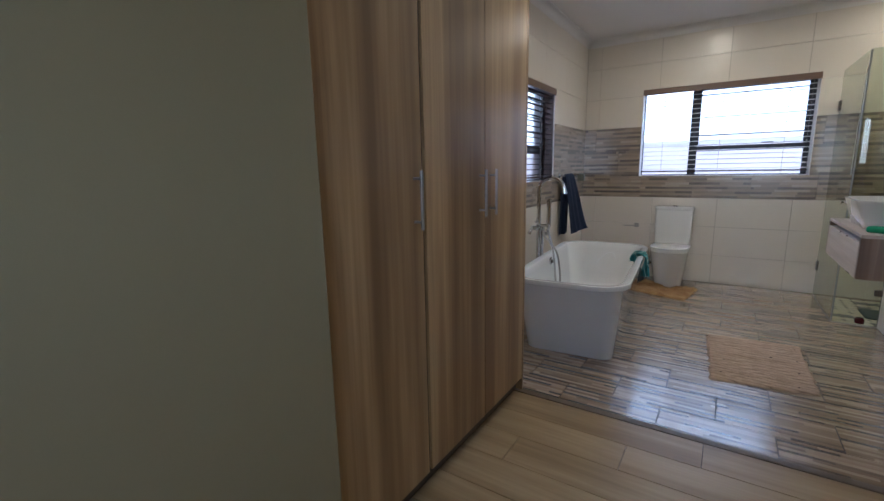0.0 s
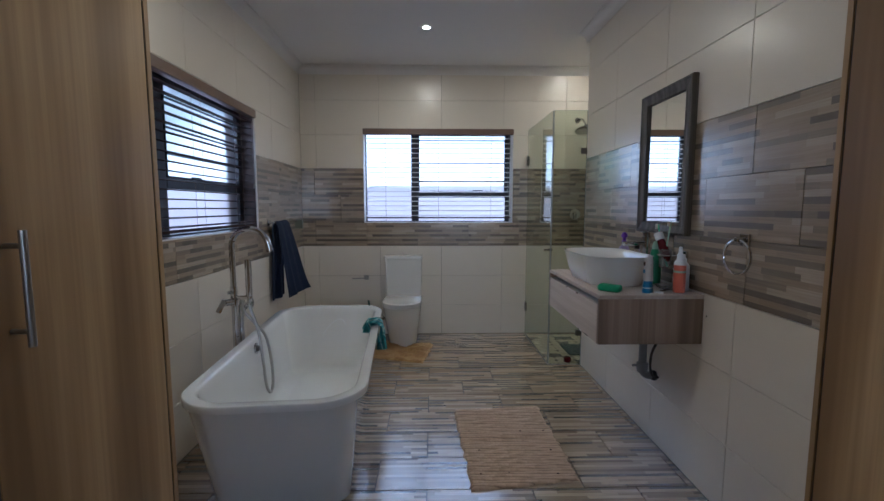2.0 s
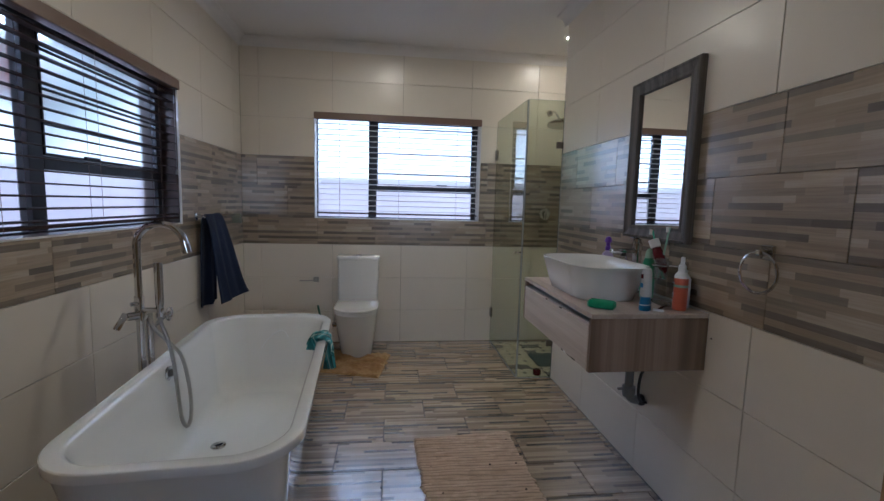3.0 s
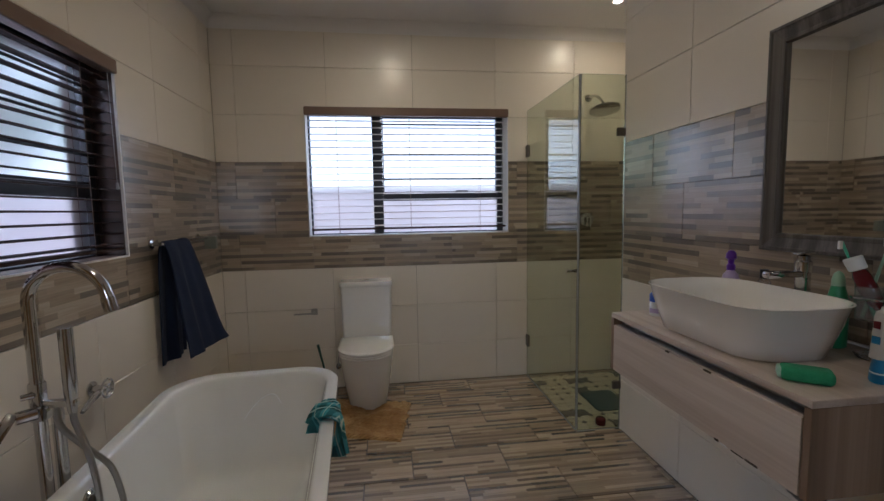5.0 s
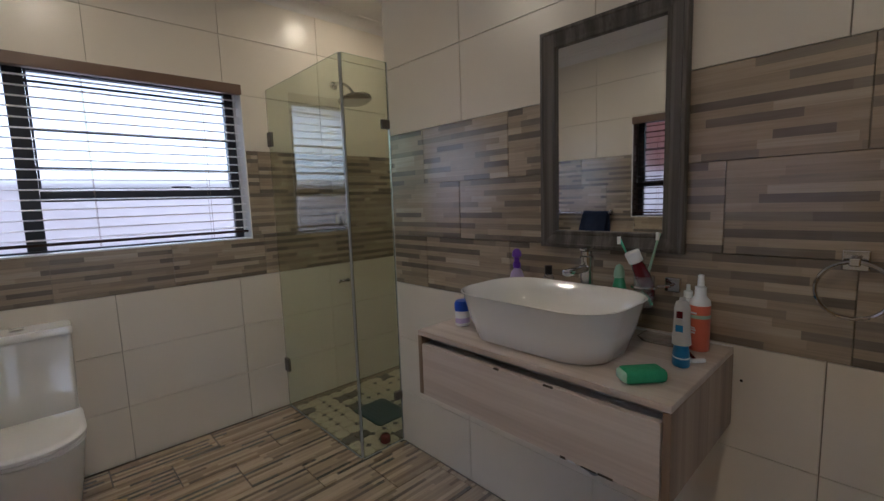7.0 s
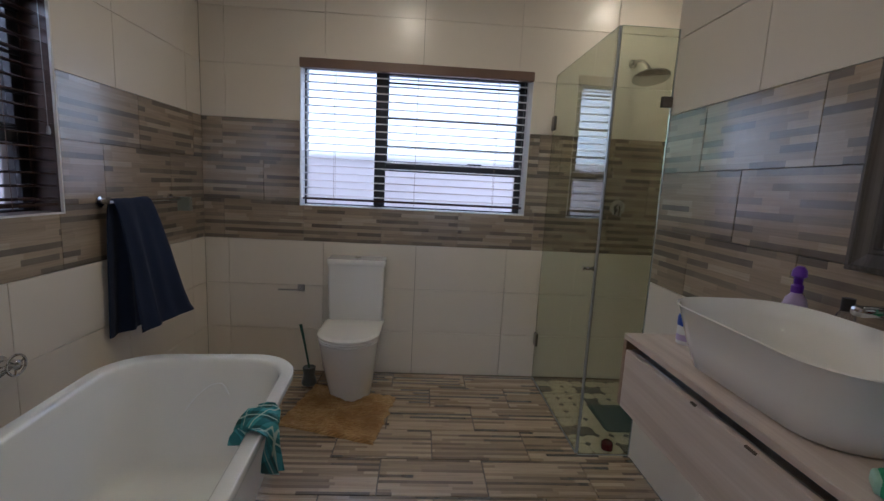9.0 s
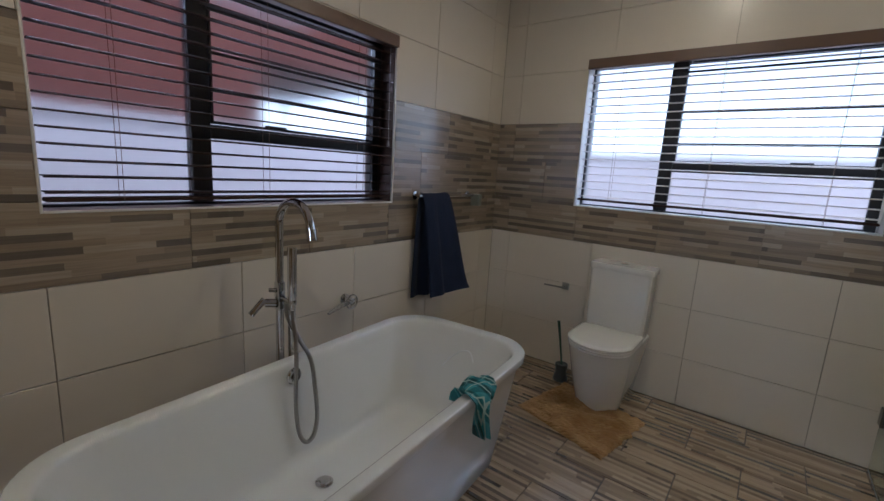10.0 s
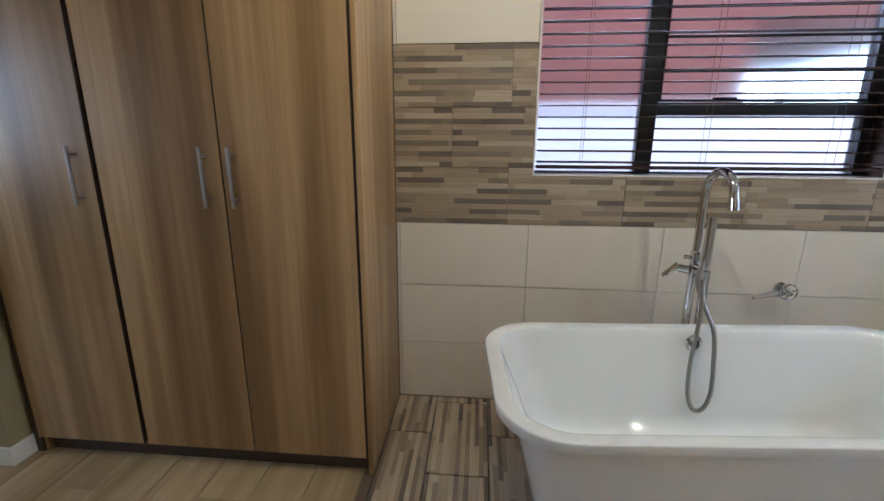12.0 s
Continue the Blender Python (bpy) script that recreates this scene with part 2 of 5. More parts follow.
def part(name, bm, mat, parent=None, label="", smooth=False, sharp=35):
    ob = link_mesh(name, bm, mat, smooth)
    if smooth:
        ob.data.set_sharp_from_angle(angle=radians(sharp))
    if parent is not None:
        ob.parent = parent
        ob.matrix_parent_inverse = Matrix.Identity(4)
    if label:
        ob["label"] = label
    return ob


def thing(name, label, category, m=None, group=""):
    ob = new(name)
    ob.empty_display_size = 0.05
    if m is not None:
        ob.matrix_basis = m
    return tagged(ob, label, category, group)


def place(name, bm, mat, parent, label="", smooth=False, sharp=35):
    """part(), for a mesh given in the world's own metres."""
    m, top = Matrix.Identity(4), parent
    while top is not None:
        m, top = top.matrix_basis @ m, top.parent
    bm.transform(m.inverted())
    return part(name, bm, mat, parent, label, smooth, sharp)


def slab(bm, lo, hi, bevel=0.0, seg=2, turn=None):
    lo, hi = Vector(lo), Vector(hi)
    r = bmesh.ops.create_cube(bm, size=1)
    vs = r["verts"]
    c, d = (lo + hi) / 2, hi - lo
    for v in vs:
        v.co = Vector((v.co.x * d.x, v.co.y * d.y, v.co.z * d.z)) + c
    if bevel:
        es = {e for v in vs for e in v.link_edges}
        out = bmesh.ops.bevel(bm, geom=list(es), offset=bevel, segments=seg, profile=0.5, affect="EDGES")
        vs = {v for f in out["faces"] for v in f.verts} | {v for v in vs if v.is_valid}
    if turn is not None:
        for v in vs:
            v.co = turn @ v.co
    return bm


def box(lo, hi, bevel=0.0, seg=2):
    return slab(bmesh.new(), lo, hi, bevel, seg)


def rings(bm, loops, cap0=True, cap1=True):
    """Joins closed loops of equally many points into a skin."""
    rows = [[bm.verts.new(p) for p in loop] for loop in loops]
    n = len(rows[0])
    for a, b in zip(rows, rows[1:]):
        for i in range(n):
            bm.faces.new((a[i], a[(i + 1) % n], b[(i + 1) % n], b[i]))
    if cap0:
        bm.faces.new(rows[0][::-1])
    if cap1:
        bm.faces.new(rows[-1])
    return bm


def lathe(bm, profile, at=(0, 0, 0), seg=20, turn=None, cap=True):
    loops = []
    for r, z in profile:
        loops.append([(turn @ Vector(p) if turn is not None else Vector(p)) + Vector(at) for p in ((r * math.cos(2 * math.pi * i / seg), r * math.sin(2 * math.pi * i / seg), z) for i in range(seg))])
    return rings(bm, loops, cap, cap)


def tube(bm, pts, r, seg=10, steps=0):
    """A round pipe through points; steps > 0 rounds the path as a smooth curve first."""
    pts = [Vector(p) for p in pts]
    if steps:
        out = []
        ext = [pts[0] * 2 - pts[1]] + pts + [pts[-1] * 2 - pts[-2]]
        for i in range(1, len(ext) - 2):
            p0, p1, p2, p3 = ext[i - 1 : i + 3]
            for k in range(steps):
                t = k / steps
                out.append(0.5 * (2 * p1 + (p2 - p0) * t + (2 * p0 - 5 * p1 + 4 * p2 - p3) * t * t + (3 * p1 - p0 - 3 * p2 + p3) * t ** 3))
        pts = out + [pts[-1]]
    loops, side = [], None
    for i, p in enumerate(pts):
        d = (pts[min(i + 1, len(pts) - 1)] - pts[max(i - 1, 0)]).normalized()
        if side is None:
            side = d.orthogonal().normalized()
        side = (side - d * side.dot(d)).normalized()
        up = d.cross(side)
        rr = r
        if isinstance(r, (list, tuple)):
            at = i / (len(pts) - 1) * (len(r) - 1)
            k0 = min(int(at), len(r) - 2)
            rr = r[k0] + (r[k0 + 1] - r[k0]) * (at - k0)
        loops.append([p + side * rr * math.cos(2 * math.pi * k / seg) + up * rr * math.sin(2 * math.pi * k / seg) for k in range(seg)])
    return rings(bm, loops)


def rounded(cx, cy, hx, hy, r, z, seg=8):
    """A rectangle with round corners, as a loop of points."""
    r = min(r, hx - 1e-4, hy - 1e-4)
    out = []
    for sx, sy, a0 in ((1, 1, 0), (-1, 1, 90), (-1, -1, 180), (1, -1, 270)):
        for i in range(seg + 1):
            a = radians(a0 + 90 * i / seg)
            out.append((cx + sx * (hx - r) + r * math.cos(a), cy + sy * (hy - r) + r * math.sin(a), z))
    return out


def basis(origin, u, v):
    u, v = Vector(u), Vector(v)
    w = u.cross(v)
    m = Matrix((u, v, w)).transposed().to_4x4()
    m.translation = origin
    return m


# ---- dimensions ----
W, SH_X, SH_Y = 2.563, 3.32, -0.915
CAB_Y, CAB_X, CABR_X, CAB_END = -3.24, 0.585, 2.418, -4.715
CEILING = 2.70
T = 0.009
FW = (0.623, 1.163, 2.14, 2.10)
LW = (-2.609, 1.153, -1.122, 2.03)


# ---- large structure ----
def wall_with_hole(name, m, u0, u1, z1, hole, thick, mat, jamb):
    """A wall in its own plane, u by z, with an opening through it."""
    bm = bmesh.new()
    pieces = [(u0, -0.3, u1, z1)]
    if hole:
        a, b, c, d = hole
        pieces = [(u0, -0.3, a, z1), (c, -0.3, u1, z1), (a, -0.3, c, b), (a, d, c, z1)]
    for a, b, c, d in pieces:
        slab(bm, (a, b, -thick), (c, d, -T))
    ob = link_mesh(name, bm, mat)
    ob.matrix_basis = m
    return tagged(ob, kind="structure")


M_FAR = basis((0, 0, 0), (1, 0, 0), (0, 0, 1))
M_LEFT = basis((0, 0, 0), (0, 1, 0), (0, 0, 1))
M_RIGHT = basis((W, 0, 0), (0, -1, 0), (0, 0, 1))
wall_far = wall_with_hole("wall_north", M_FAR, -0.24, SH_X + 0.2, 2.72, FW, 0.22, WALLGROUT, 0)
wall_left = wall_with_hole("wall_west", M_LEFT, CAB_END - 0.1, T - 0.0004, 2.72, LW, 0.22, WALLGROUT, 0)


def plain(name, lo, hi, mat, bevel=0.0, label=""):
    return tagged(part(name, box(lo, hi, bevel), mat), label, kind="structure")


wall_right = plain("wall_east", (W + T, -4.6, -0.3), (W + 0.14, SH_Y - T, 2.72), WALLGROUT)
plain("wall_east_end", (W + 0.004, SH_Y - T + 0.001, -0.008), (W + 0.14, SH_Y + 0.012, 2.64), TILE)
plain("wall_shower_south", (W + 0.14, SH_Y - 0.15, -0.3), (SH_X + 0.2, SH_Y + 0.010, 2.72), TILE)
wall_shower = plain("wall_shower_east", (SH_X, SH_Y + 0.011, -0.3), (SH_X + 0.2, T - 0.0004, 2.72), TILE)
plain("wall_entry_west", (-0.24, -6.6, -0.3), (0.655, CAB_END - 0.012, 2.72), PLASTER, 0.004)
plain("wall_entry_east", (2.60, -6.6, -0.3), (2.80, -4.6, 2.72), PLASTER)
# the opening in this wall is unseen, added for the entry fill lamp
bm = bmesh.new()
for lo, hi in (((-0.24, -0.3), (1.45, 2.72)), ((2.35, -0.3), (2.80, 2.72)), ((1.45, -0.3), (2.35, 1.25)), ((1.45, 2.0), (2.35, 2.72))):
    slab(bm, (lo[0], -6.8, lo[1]), (hi[0], -6.601, hi[1]))
tagged(part("wall_south", bm, PLASTER), kind="structure")
plain("ceiling", (-0.3, -6.8, CEILING), (SH_X + 0.25, 0.24, CEILING + 0.12), CEIL)
floor_base = plain("floor", (-T + 0.0005, CAB_Y + 0.001, -0.15), (SH_X - 0.0005, T - 0.0005, -T), GROUT)
floor_entry = plain("floor_entry", (-0.008, -6.6, -0.15), (W + 0.035, CAB_Y - 0.044, -T), GROUT)
plain("floor_transition_strip", (0.0, CAB_Y - 0.043, -0.15), (W - 0.0, CAB_Y, 0.004), mottled("bronze_threshold", (0.13, 0.095, 0.06), (0.10, 0.07, 0.045), 0.45, 12), 0.003)


def cornice(name, a, b, inward):
    """A coved cornice along a wall's top edge, from a to b."""
    a, b, w = Vector(a), Vector(b), Vector(inward)
    prof = [(0.0, -0.0), (0.0, -0.074), (0.002, -0.074)]
    prof += [(0.004 + 0.06 * (1 - math.cos(radians(t))), -0.068 + 0.06 * math.sin(radians(t))) for t in range(0, 91, 15)]
    prof += [(0.070, -0.0)]
    bm = bmesh.new()
    rings(bm, [[p + w * x + Vector((0, 0, z + CEILING - 0.001)) for x, z in prof] for p in (a, b)])
    return tagged(part(name, bm, CEIL, smooth=True), kind="structure")


cornice("cornice_north", (0.001, 0.0, 0), (SH_X, 0.0, 0), (0, -1, 0))
cornice("cornice_west", (0.0, CAB_Y, 0), (0.0, -0.001, 0), (1, 0, 0))
cornice("cornice_east", (W, CAB_Y, 0), (W, SH_Y + 0.07, 0), (-1, 0, 0))

# skirting round the end of the entry wall
bm = box((0.02 + 0.50, CAB_END - 0.011, 0), (0.668, CAB_END, 0.085), 0.004)
slab(bm, (0.656, -6.6, 0), (0.668, CAB_END - 0.0115, 0.085), 0.004)
tagged(part("baseboard", bm, WHITEPAINT), kind="structure")


# ---- windows ----
def window(name, m, hole, mull, trans, bars, lining, label):
    """Black frame, mullion and transom in the depth of the wall, panes, bars, sill. Plane: u along the wall, z up, w into the room."""
    a, b, c, d = hole
    win = tagged(new(name), label, kind="structure")
    win.matrix_basis = m
    y0, y1 = -0.155, -0.105
    bm = bmesh.new()
    f, thin, j = 0.044, 0.009, 0.016
    slab(bm, (a + 0.006, b + 0.008, y0), (a + 0.006 + thin, d - 0.006, y1), 0.002)
    slab(bm, (c - j - f, b + 0.008, y0), (c - j, d - 0.006, y1), 0.003)
    slab(bm, (a + 0.006 + thin, b + 0.008, y0), (c - j - f, b + 0.008 + thin, y1), 0.002)
    slab(bm, (a + 0.006 + thin, d - 0.035, y0), (c - j - f, d - 0.006, y1), 0.003)
    part("window_frame", bm, BLACK, win)
    part("mullion", box((mull - 0.037, b + 0.018, y0 + 0.001), (mull + 0.037, d - 0.036, y1 + 0.001), 0.003), BLACK, win)
    part("transom", box((mull + 0.038, trans - 0.030, y0 + 0.001), (c - j - f - 0.001, trans + 0.024, y1 + 0.001), 0.003), BLACK, win)
    sash = bmesh.new()
    s = 0.02
    x0, x1, z0, z1 = mull + 0.038, c - j - f - 0.001, trans + 0.028, d - 0.037
    s = 0.010
    for lo, hi in (((x0, z0), (x0 + s, z1)), ((x1 - s, z0), (x1, z1)), ((x0 + s, z0), (x1 - s, z0 + s)), ((x0 + s, z1 - s), (x1 - s, z1))):
        slab(sash, (lo[0], lo[1], y0 + 0.005), (hi[0], hi[1], y1 + 0.006), 0.002)
    part("sash", sash, BLACK, win)
    hd = box((0.55 * (x0 + x1) - 0.05, trans + 0.03, y1 + 0.006), (0.55 * (x0 + x1) + 0.05, trans + 0.045, y1 + 0.02), 0.004)
    part("window_stay", hd, BLACK, win)
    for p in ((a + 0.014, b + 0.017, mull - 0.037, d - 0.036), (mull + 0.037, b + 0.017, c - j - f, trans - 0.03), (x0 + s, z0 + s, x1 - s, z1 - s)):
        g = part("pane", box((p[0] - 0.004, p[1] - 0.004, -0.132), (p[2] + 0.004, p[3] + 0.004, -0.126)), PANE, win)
        # casts no shadow, so daylight enters undimmed by the tint
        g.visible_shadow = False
    for z in bars:
        part("burglar_bar", box((mull + 0.03, z - 0.006, -0.10), (c - j - 0.01, z + 0.006, -0.092), 0.002), BLACK, win)
    rv = bmesh.new()
    e = 0.0015 if lining == WHITEPAINT else -0.0105
    for lo, hi in (((a, b, -0.22), (a + 0.006, d, e)), ((c - 0.006, b, -0.103), (c, d, e)), ((c - j + 0.0005, b + 0.008, -0.22), (c, d - 0.006, -0.1035)), ((a + 0.006, b, -0.22), (c - 0.006, b + 0.008, e)), ((a + 0.006, d - 0.006, -0.22), (c - 0.006, d, e))):
        slab(rv, lo, hi, 0.0015, 1)
    part("window_sill" if lining == WHITEPAINT else "reveal_lining", rv, lining, win)
    if lining != WHITEPAINT:
        tr, q = bmesh.new(), 0.008
        for lo, hi in (((a, b), (a + q, d)), ((c - q, b), (c, d)), ((a + q, b), (c - q, b + q)), ((a + q, d - q), (c - q, d))):
            slab(tr, (lo[0], lo[1], -0.0102), (hi[0], hi[1], 0.0025), 0.0015, 1)
        part("corner_trim", tr, WHITEPAINT, win, "thin white corner trim")
    return win


window("window_1", M_FAR, FW, 1.137, 1.453, (2.002, 1.774, 1.589), WHITEPAINT, "black aluminium window with obscure glass in a cream tiled wall")
window("window_2", M_LEFT, LW, -2.095, 1.452, (1.90, 1.745, 1.606), REVEAL, "black aluminium window with obscure glass and dark brown reveals above the bath")


def blind(name, m, hole, label, wand_u, tilt, mat, deep=1.04):
    a, b, c, d = hole
    a, c = a + 0.012, c - 0.012
    ob = thing(name, label, "blind", m)
    bm = box((a - 0.012, d - 0.056, -0.012), (c + 0.012, d + 0.004, 0.014), 0.005)
    slab(bm, (a - 0.012, d - 0.05, -0.05), (c + 0.012, d - 0.004, -0.0125), 0.002)
    part("valance", bm, BRONZE, ob, "bronze-brown valance strip")
    n = int((d - b - 0.085) / 0.0485)
    mesh = None
    for k in range(n):
        z = d - 0.085 - k * 0.0485
        if mesh is None:
            bm = bmesh.new()
            prof = [(-0.024, -0.0015), (-0.012, 0.0012), (0.0, 0.002), (0.012, 0.0012), (0.024, -0.0015), (0.024, -0.0042), (0.012, -0.0016), (0.0, -0.0008), (-0.012, -0.0016), (-0.024, -0.0042)]
            prof = [(p[0] * deep, p[1] * 1.1) for p in prof]
            rings(bm, [[(u, p[1], p[0]) for p in prof] for u in (a + 0.006, c - 0.006)])
            s = part("slat", bm, mat, ob)
            mesh = s.data
        else:
            s = new("slat", mesh)
            s.parent = ob
        s.matrix_basis = pose(0, z, -0.032, tilt, 0, 0)
    zb = d - 0.085 - (n - 1) * 0.0485 - 0.032
    part("bottom_rail", box((a + 0.006, max(zb, b + 0.012), -0.056), (c - 0.006, max(zb, b + 0.012) + 0.014, -0.008), 0.004), SLAT, ob)
    for f in (0.14, 0.5, 0.86):
        u = a + (c - a) * f
        for w in (-0.057, -0.007):
            part("ladder_cord", tube(bmesh.new(), [(u, b + 0.02, w), (u, d - 0.06, w)], 0.0011, 5), BRONZE, ob)
    bm = tube(bmesh.new(), [(wand_u, d - 0.06, 0.0), (wand_u, b + 0.33, 0.004)], 0.0012, 5)
    lathe(bm, ((0.001, 0.03), (0.005, 0.024), (0.008, 0.0), (0.004, -0.004)), (0, 0, 0), 10, Matrix.Rotation(radians(-90), 3, "X"))
    for v in list(bm.verts)[-40:]:
        v.co += Vector((wand_u, b + 0.31, 0.004))
    part("pull_cord", bm, STEEL, ob)
    return ob


# slats whitened for glare and cut to half depth
blind("venetian_blind", M_FAR, FW, "brown slatted blind with level open slats in the window, whitened for its glare", 2.085, 2, GLARESLAT, 0.5)
blind("venetian_blind", M_LEFT, LW, "dark brown slatted blind with open slats above the bath", -1.175, 4, SLAT, 1.0)

# ---- outside ----
ground = plain("ground", (-300, -300, -0.45), (300, 300, -0.30), PAVING)


def yard_wall(name, lo, hi):
    bm = box(lo, hi, 0.01)
    l2, h2 = Vector(lo) - Vector((0.03, 0.03, 0)), Vector(hi) + Vector((0.03, 0.03, 0.06))
    l2.z = hi[2] + 0.001
    slab(bm, l2, h2, 0.01)
    return tagged(part(name, bm, YARD), kind="structure")


yard_wall("yard_wall", (-2.9, -9.0, -0.3), (-2.7, 2.9, 1.62))
yard_wall("yard_wall_north", (-2.7, 2.7, -0.3), (9.0, 2.9, 1.62))
house = thing("neighbour_house", "red-brown neighbouring house wall seen blurred beyond the yard wall", "house", pose(0, 0, 0))
part("wall", box((-9.0, -12.0, -0.3), (-4.2, 0.55, 4.6), 0.02), BRICK, house)
bm = bmesh.new()
rings(bm, [[(-9.6, y, 4.61), (-3.7, y, 4.61), (-3.7, y, 4.72), (-6.6, y, 6.2), (-9.6, y, 4.72)] for y in (-12.4, 0.95)])
part("roof", bm, BRICK, house)
bm = bmesh.new()
rings(bm, [[(x, 0.56, 2.78), (x, 3.7, 2.78), (x, 3.7, 3.15), (x, 0.96, 4.55), (x, 0.56, 4.55)] for x in (-8.6, -4.21)])
part("porch_roof", bm, BRICK, house, "red-brown porch roof at the end of the house")
for x in (-8.4, -4.35):
    part("porch_post", box((x - 0.06, 3.5, -0.3), (x + 0.06, 3.62, 2.779), 0.01), BRICK, house)


bm = bmesh.new()
slab(bm, (-1.00, -9.0, 2.44), (-0.225, 0.9, 2.47))
slab(bm, (-1.025, -9.0, 2.36), (-1.0005, 0.9, 2.48), 0.003)
tagged(part("roof_eave", bm, BRICK, None, "red-brown painted eave board along the outside wall"), kind="structure")


def tree(x, y, label, seed):
    """A broad leafy tree: a tapered trunk with limbs, and a crown of leaf clumps with gaps."""
    rnd = random.Random(seed)
    ob = thing("tree", label, "tree", pose(x, y, -0.3))
    bm = tube(bmesh.new(), [(0, 0, 0), (0.05, 0.04, 1.2), (-0.05, 0.1, 2.3), (0.0, 0.15, 3.4)], [0.22, 0.16, 0.13, 0.07], 10, 3)
    lumps = []
    for k in range(11):
        a, up = k * 2.4 + rnd.uniform(-0.3, 0.3), rnd.uniform(3.6, 7.2)
        reach = rnd.uniform(1.2, 2.9) * (1.15 - abs(up - 5.0) / 4.5)
        tip = (reach * 0.8 * math.cos(a), reach * 1.25 * math.sin(a), up)
        tube(bm, [(0, 0.1, rnd.uniform(2.0, 3.0)), (tip[0] * 0.5, tip[1] * 0.5, up - 0.7), tip], [0.07, 0.045, 0.015], 7, 3)
        lumps.append((tip, rnd.uniform(0.9, 1.5)))
    part("trunk", bm, BARK, ob, smooth=True)
    vs, fs = [], []
    for (cx, cy, cz), rad in lumps:
        for _ in range(190):
            d = Vector((rnd.gauss(0, 1), rnd.gauss(0, 1), rnd.gauss(0, 0.8))).normalized() * rad * rnd.uniform(0.35, 1.0) ** 0.6
            c, u = Vector((cx, cy, cz)) + d, Vector((rnd.uniform(-1, 1), rnd.uniform(-1, 1), rnd.uniform(-1, 1))).normalized()
            v = u.orthogonal().normalized()
            s = rnd.uniform(0.07, 0.13)
            n = len(vs)
            vs += [c - u * s * 1.5, c + v * s * 0.6, c + u * s * 1.5, c - v * s * 0.6]
            fs.append((n, n + 1, n + 2, n + 3))
    mesh = bpy.data.meshes.new("crown")
    mesh.from_pydata([tuple(v) for v in vs], [], fs)
    mesh.materials.append(FOLIAGE)
    new("crown", mesh).parent = ob
    return ob


tree(-7.6, 8.2, "broad green leafy tree behind the plastered yard wall", 4)


# ---- bath ----
RIM, BHX, BHY = 0.550, 0.388, 0.872
bath = thing("bathtub", "white acrylic freestanding bath with rounded corners on the strip-patterned floor", "bathtub", pose(0.597, -1.928, 0, 0, 0, 4.1))
bm = bmesh.new()
rings(bm, [rounded(0, 0, hx, hy, r, z, 10) for hx, hy, r, z in (
    (0.292, 0.695, 0.075, 0.0), (0.297, 0.701, 0.075, 0.010), (0.318, 0.746, 0.080, 0.22), (0.336, 0.791, 0.085, 0.40),
    (0.347, 0.820, 0.090, RIM - 0.046), (0.351, 0.826, 0.095, RIM - 0.037),
    (BHX - 0.005, BHY - 0.005, 0.205, RIM - 0.0355), (BHX - 0.001, BHY - 0.001, 0.209, RIM - 0.033), (BHX, BHY, 0.210, RIM - 0.030),
    (BHX, BHY, 0.210, RIM - 0.007), (BHX - 0.001, BHY - 0.001, 0.209, RIM - 0.003), (BHX - 0.005, BHY - 0.005, 0.205, RIM),
    (BHX - 0.042, BHY - 0.044, 0.178, RIM - 0.002), (BHX - 0.050, BHY - 0.053, 0.172, RIM - 0.006), (BHX - 0.056, BHY - 0.060, 0.168, RIM - 0.016),
    (BHX - 0.064, BHY - 0.074, 0.162, RIM - 0.05), (0.304, 0.760, 0.150, 0.41), (0.278, 0.706, 0.145, 0.27),
    (0.262, 0.668, 0.142, 0.19), (0.248, 0.644, 0.135, 0.155), (0.222, 0.614, 0.115, 0.136), (0.17, 0.56, 0.09, 0.131), (0.03, 0.03, 0.028, 0.127))])
part("shell", bm, ACRYLIC, bath, smooth=True, sharp=38)
side = Matrix.Rotation(radians(90), 3, "Y")
bm = lathe(bmesh.new(), ((0.034, 0.0), (0.034, 0.006), (0.029, 0.011), (0.020, 0.012), (0.018, 0.007), (0.0015, 0.007)), (-0.316, 0.005, 0.497), 22, side)
part("overflow", bm, CHROME, bath, smooth=True)
bm = lathe(bmesh.new(), ((0.015, 0.0), (0.0165, 0.014), (0.012, 0.018), (0.0015, 0.019)), (-0.310, 0.005, 0.497), 14, side)
part("overflow_cap", bm, HINGE, bath, "dark chrome overflow cap", smooth=True)
bm = lathe(bmesh.new(), ((0.034, 0.129), (0.034, 0.1345), (0.024, 0.136), (0.021, 0.140), (0.002, 0.141)), (-0.10, -0.02, 0), 22)
part("drain", bm, CHROME, bath, smooth=True)

# floor-standing bath mixer
MX, MY = 0.163, -1.93
mixer = thing("bath_mixer", "chrome floor-standing bath mixer with gooseneck spout beside the bath", "tap", pose(MX, MY, 0))
for dx, dy, top in ((0.0, 0.0, 0.80), (0.014, 0.046, 0.78)):
    place("floor_flange", lathe(bmesh.new(), ((0.026, 0.0), (0.026, 0.006), (0.019, 0.008), (0.0170, 0.012)), (MX + dx, MY + dy, 0), 16), CHROME, mixer, smooth=True)
    place("riser", tube(bmesh.new(), [(MX + dx, MY + dy, 0.01), (MX + dx, MY + dy, top)], 0.0165, 14), CHROME, mixer, smooth=True)
bm = bmesh.new()
slab(bm, (MX - 0.020, MY - 0.018, 0.745), (MX + 0.022, MY + 0.054, 0.79), 0.010)
slab(bm, (MX - 0.017, MY - 0.017, 0.79), (MX + 0.017, MY + 0.017, 0.865), 0.007)
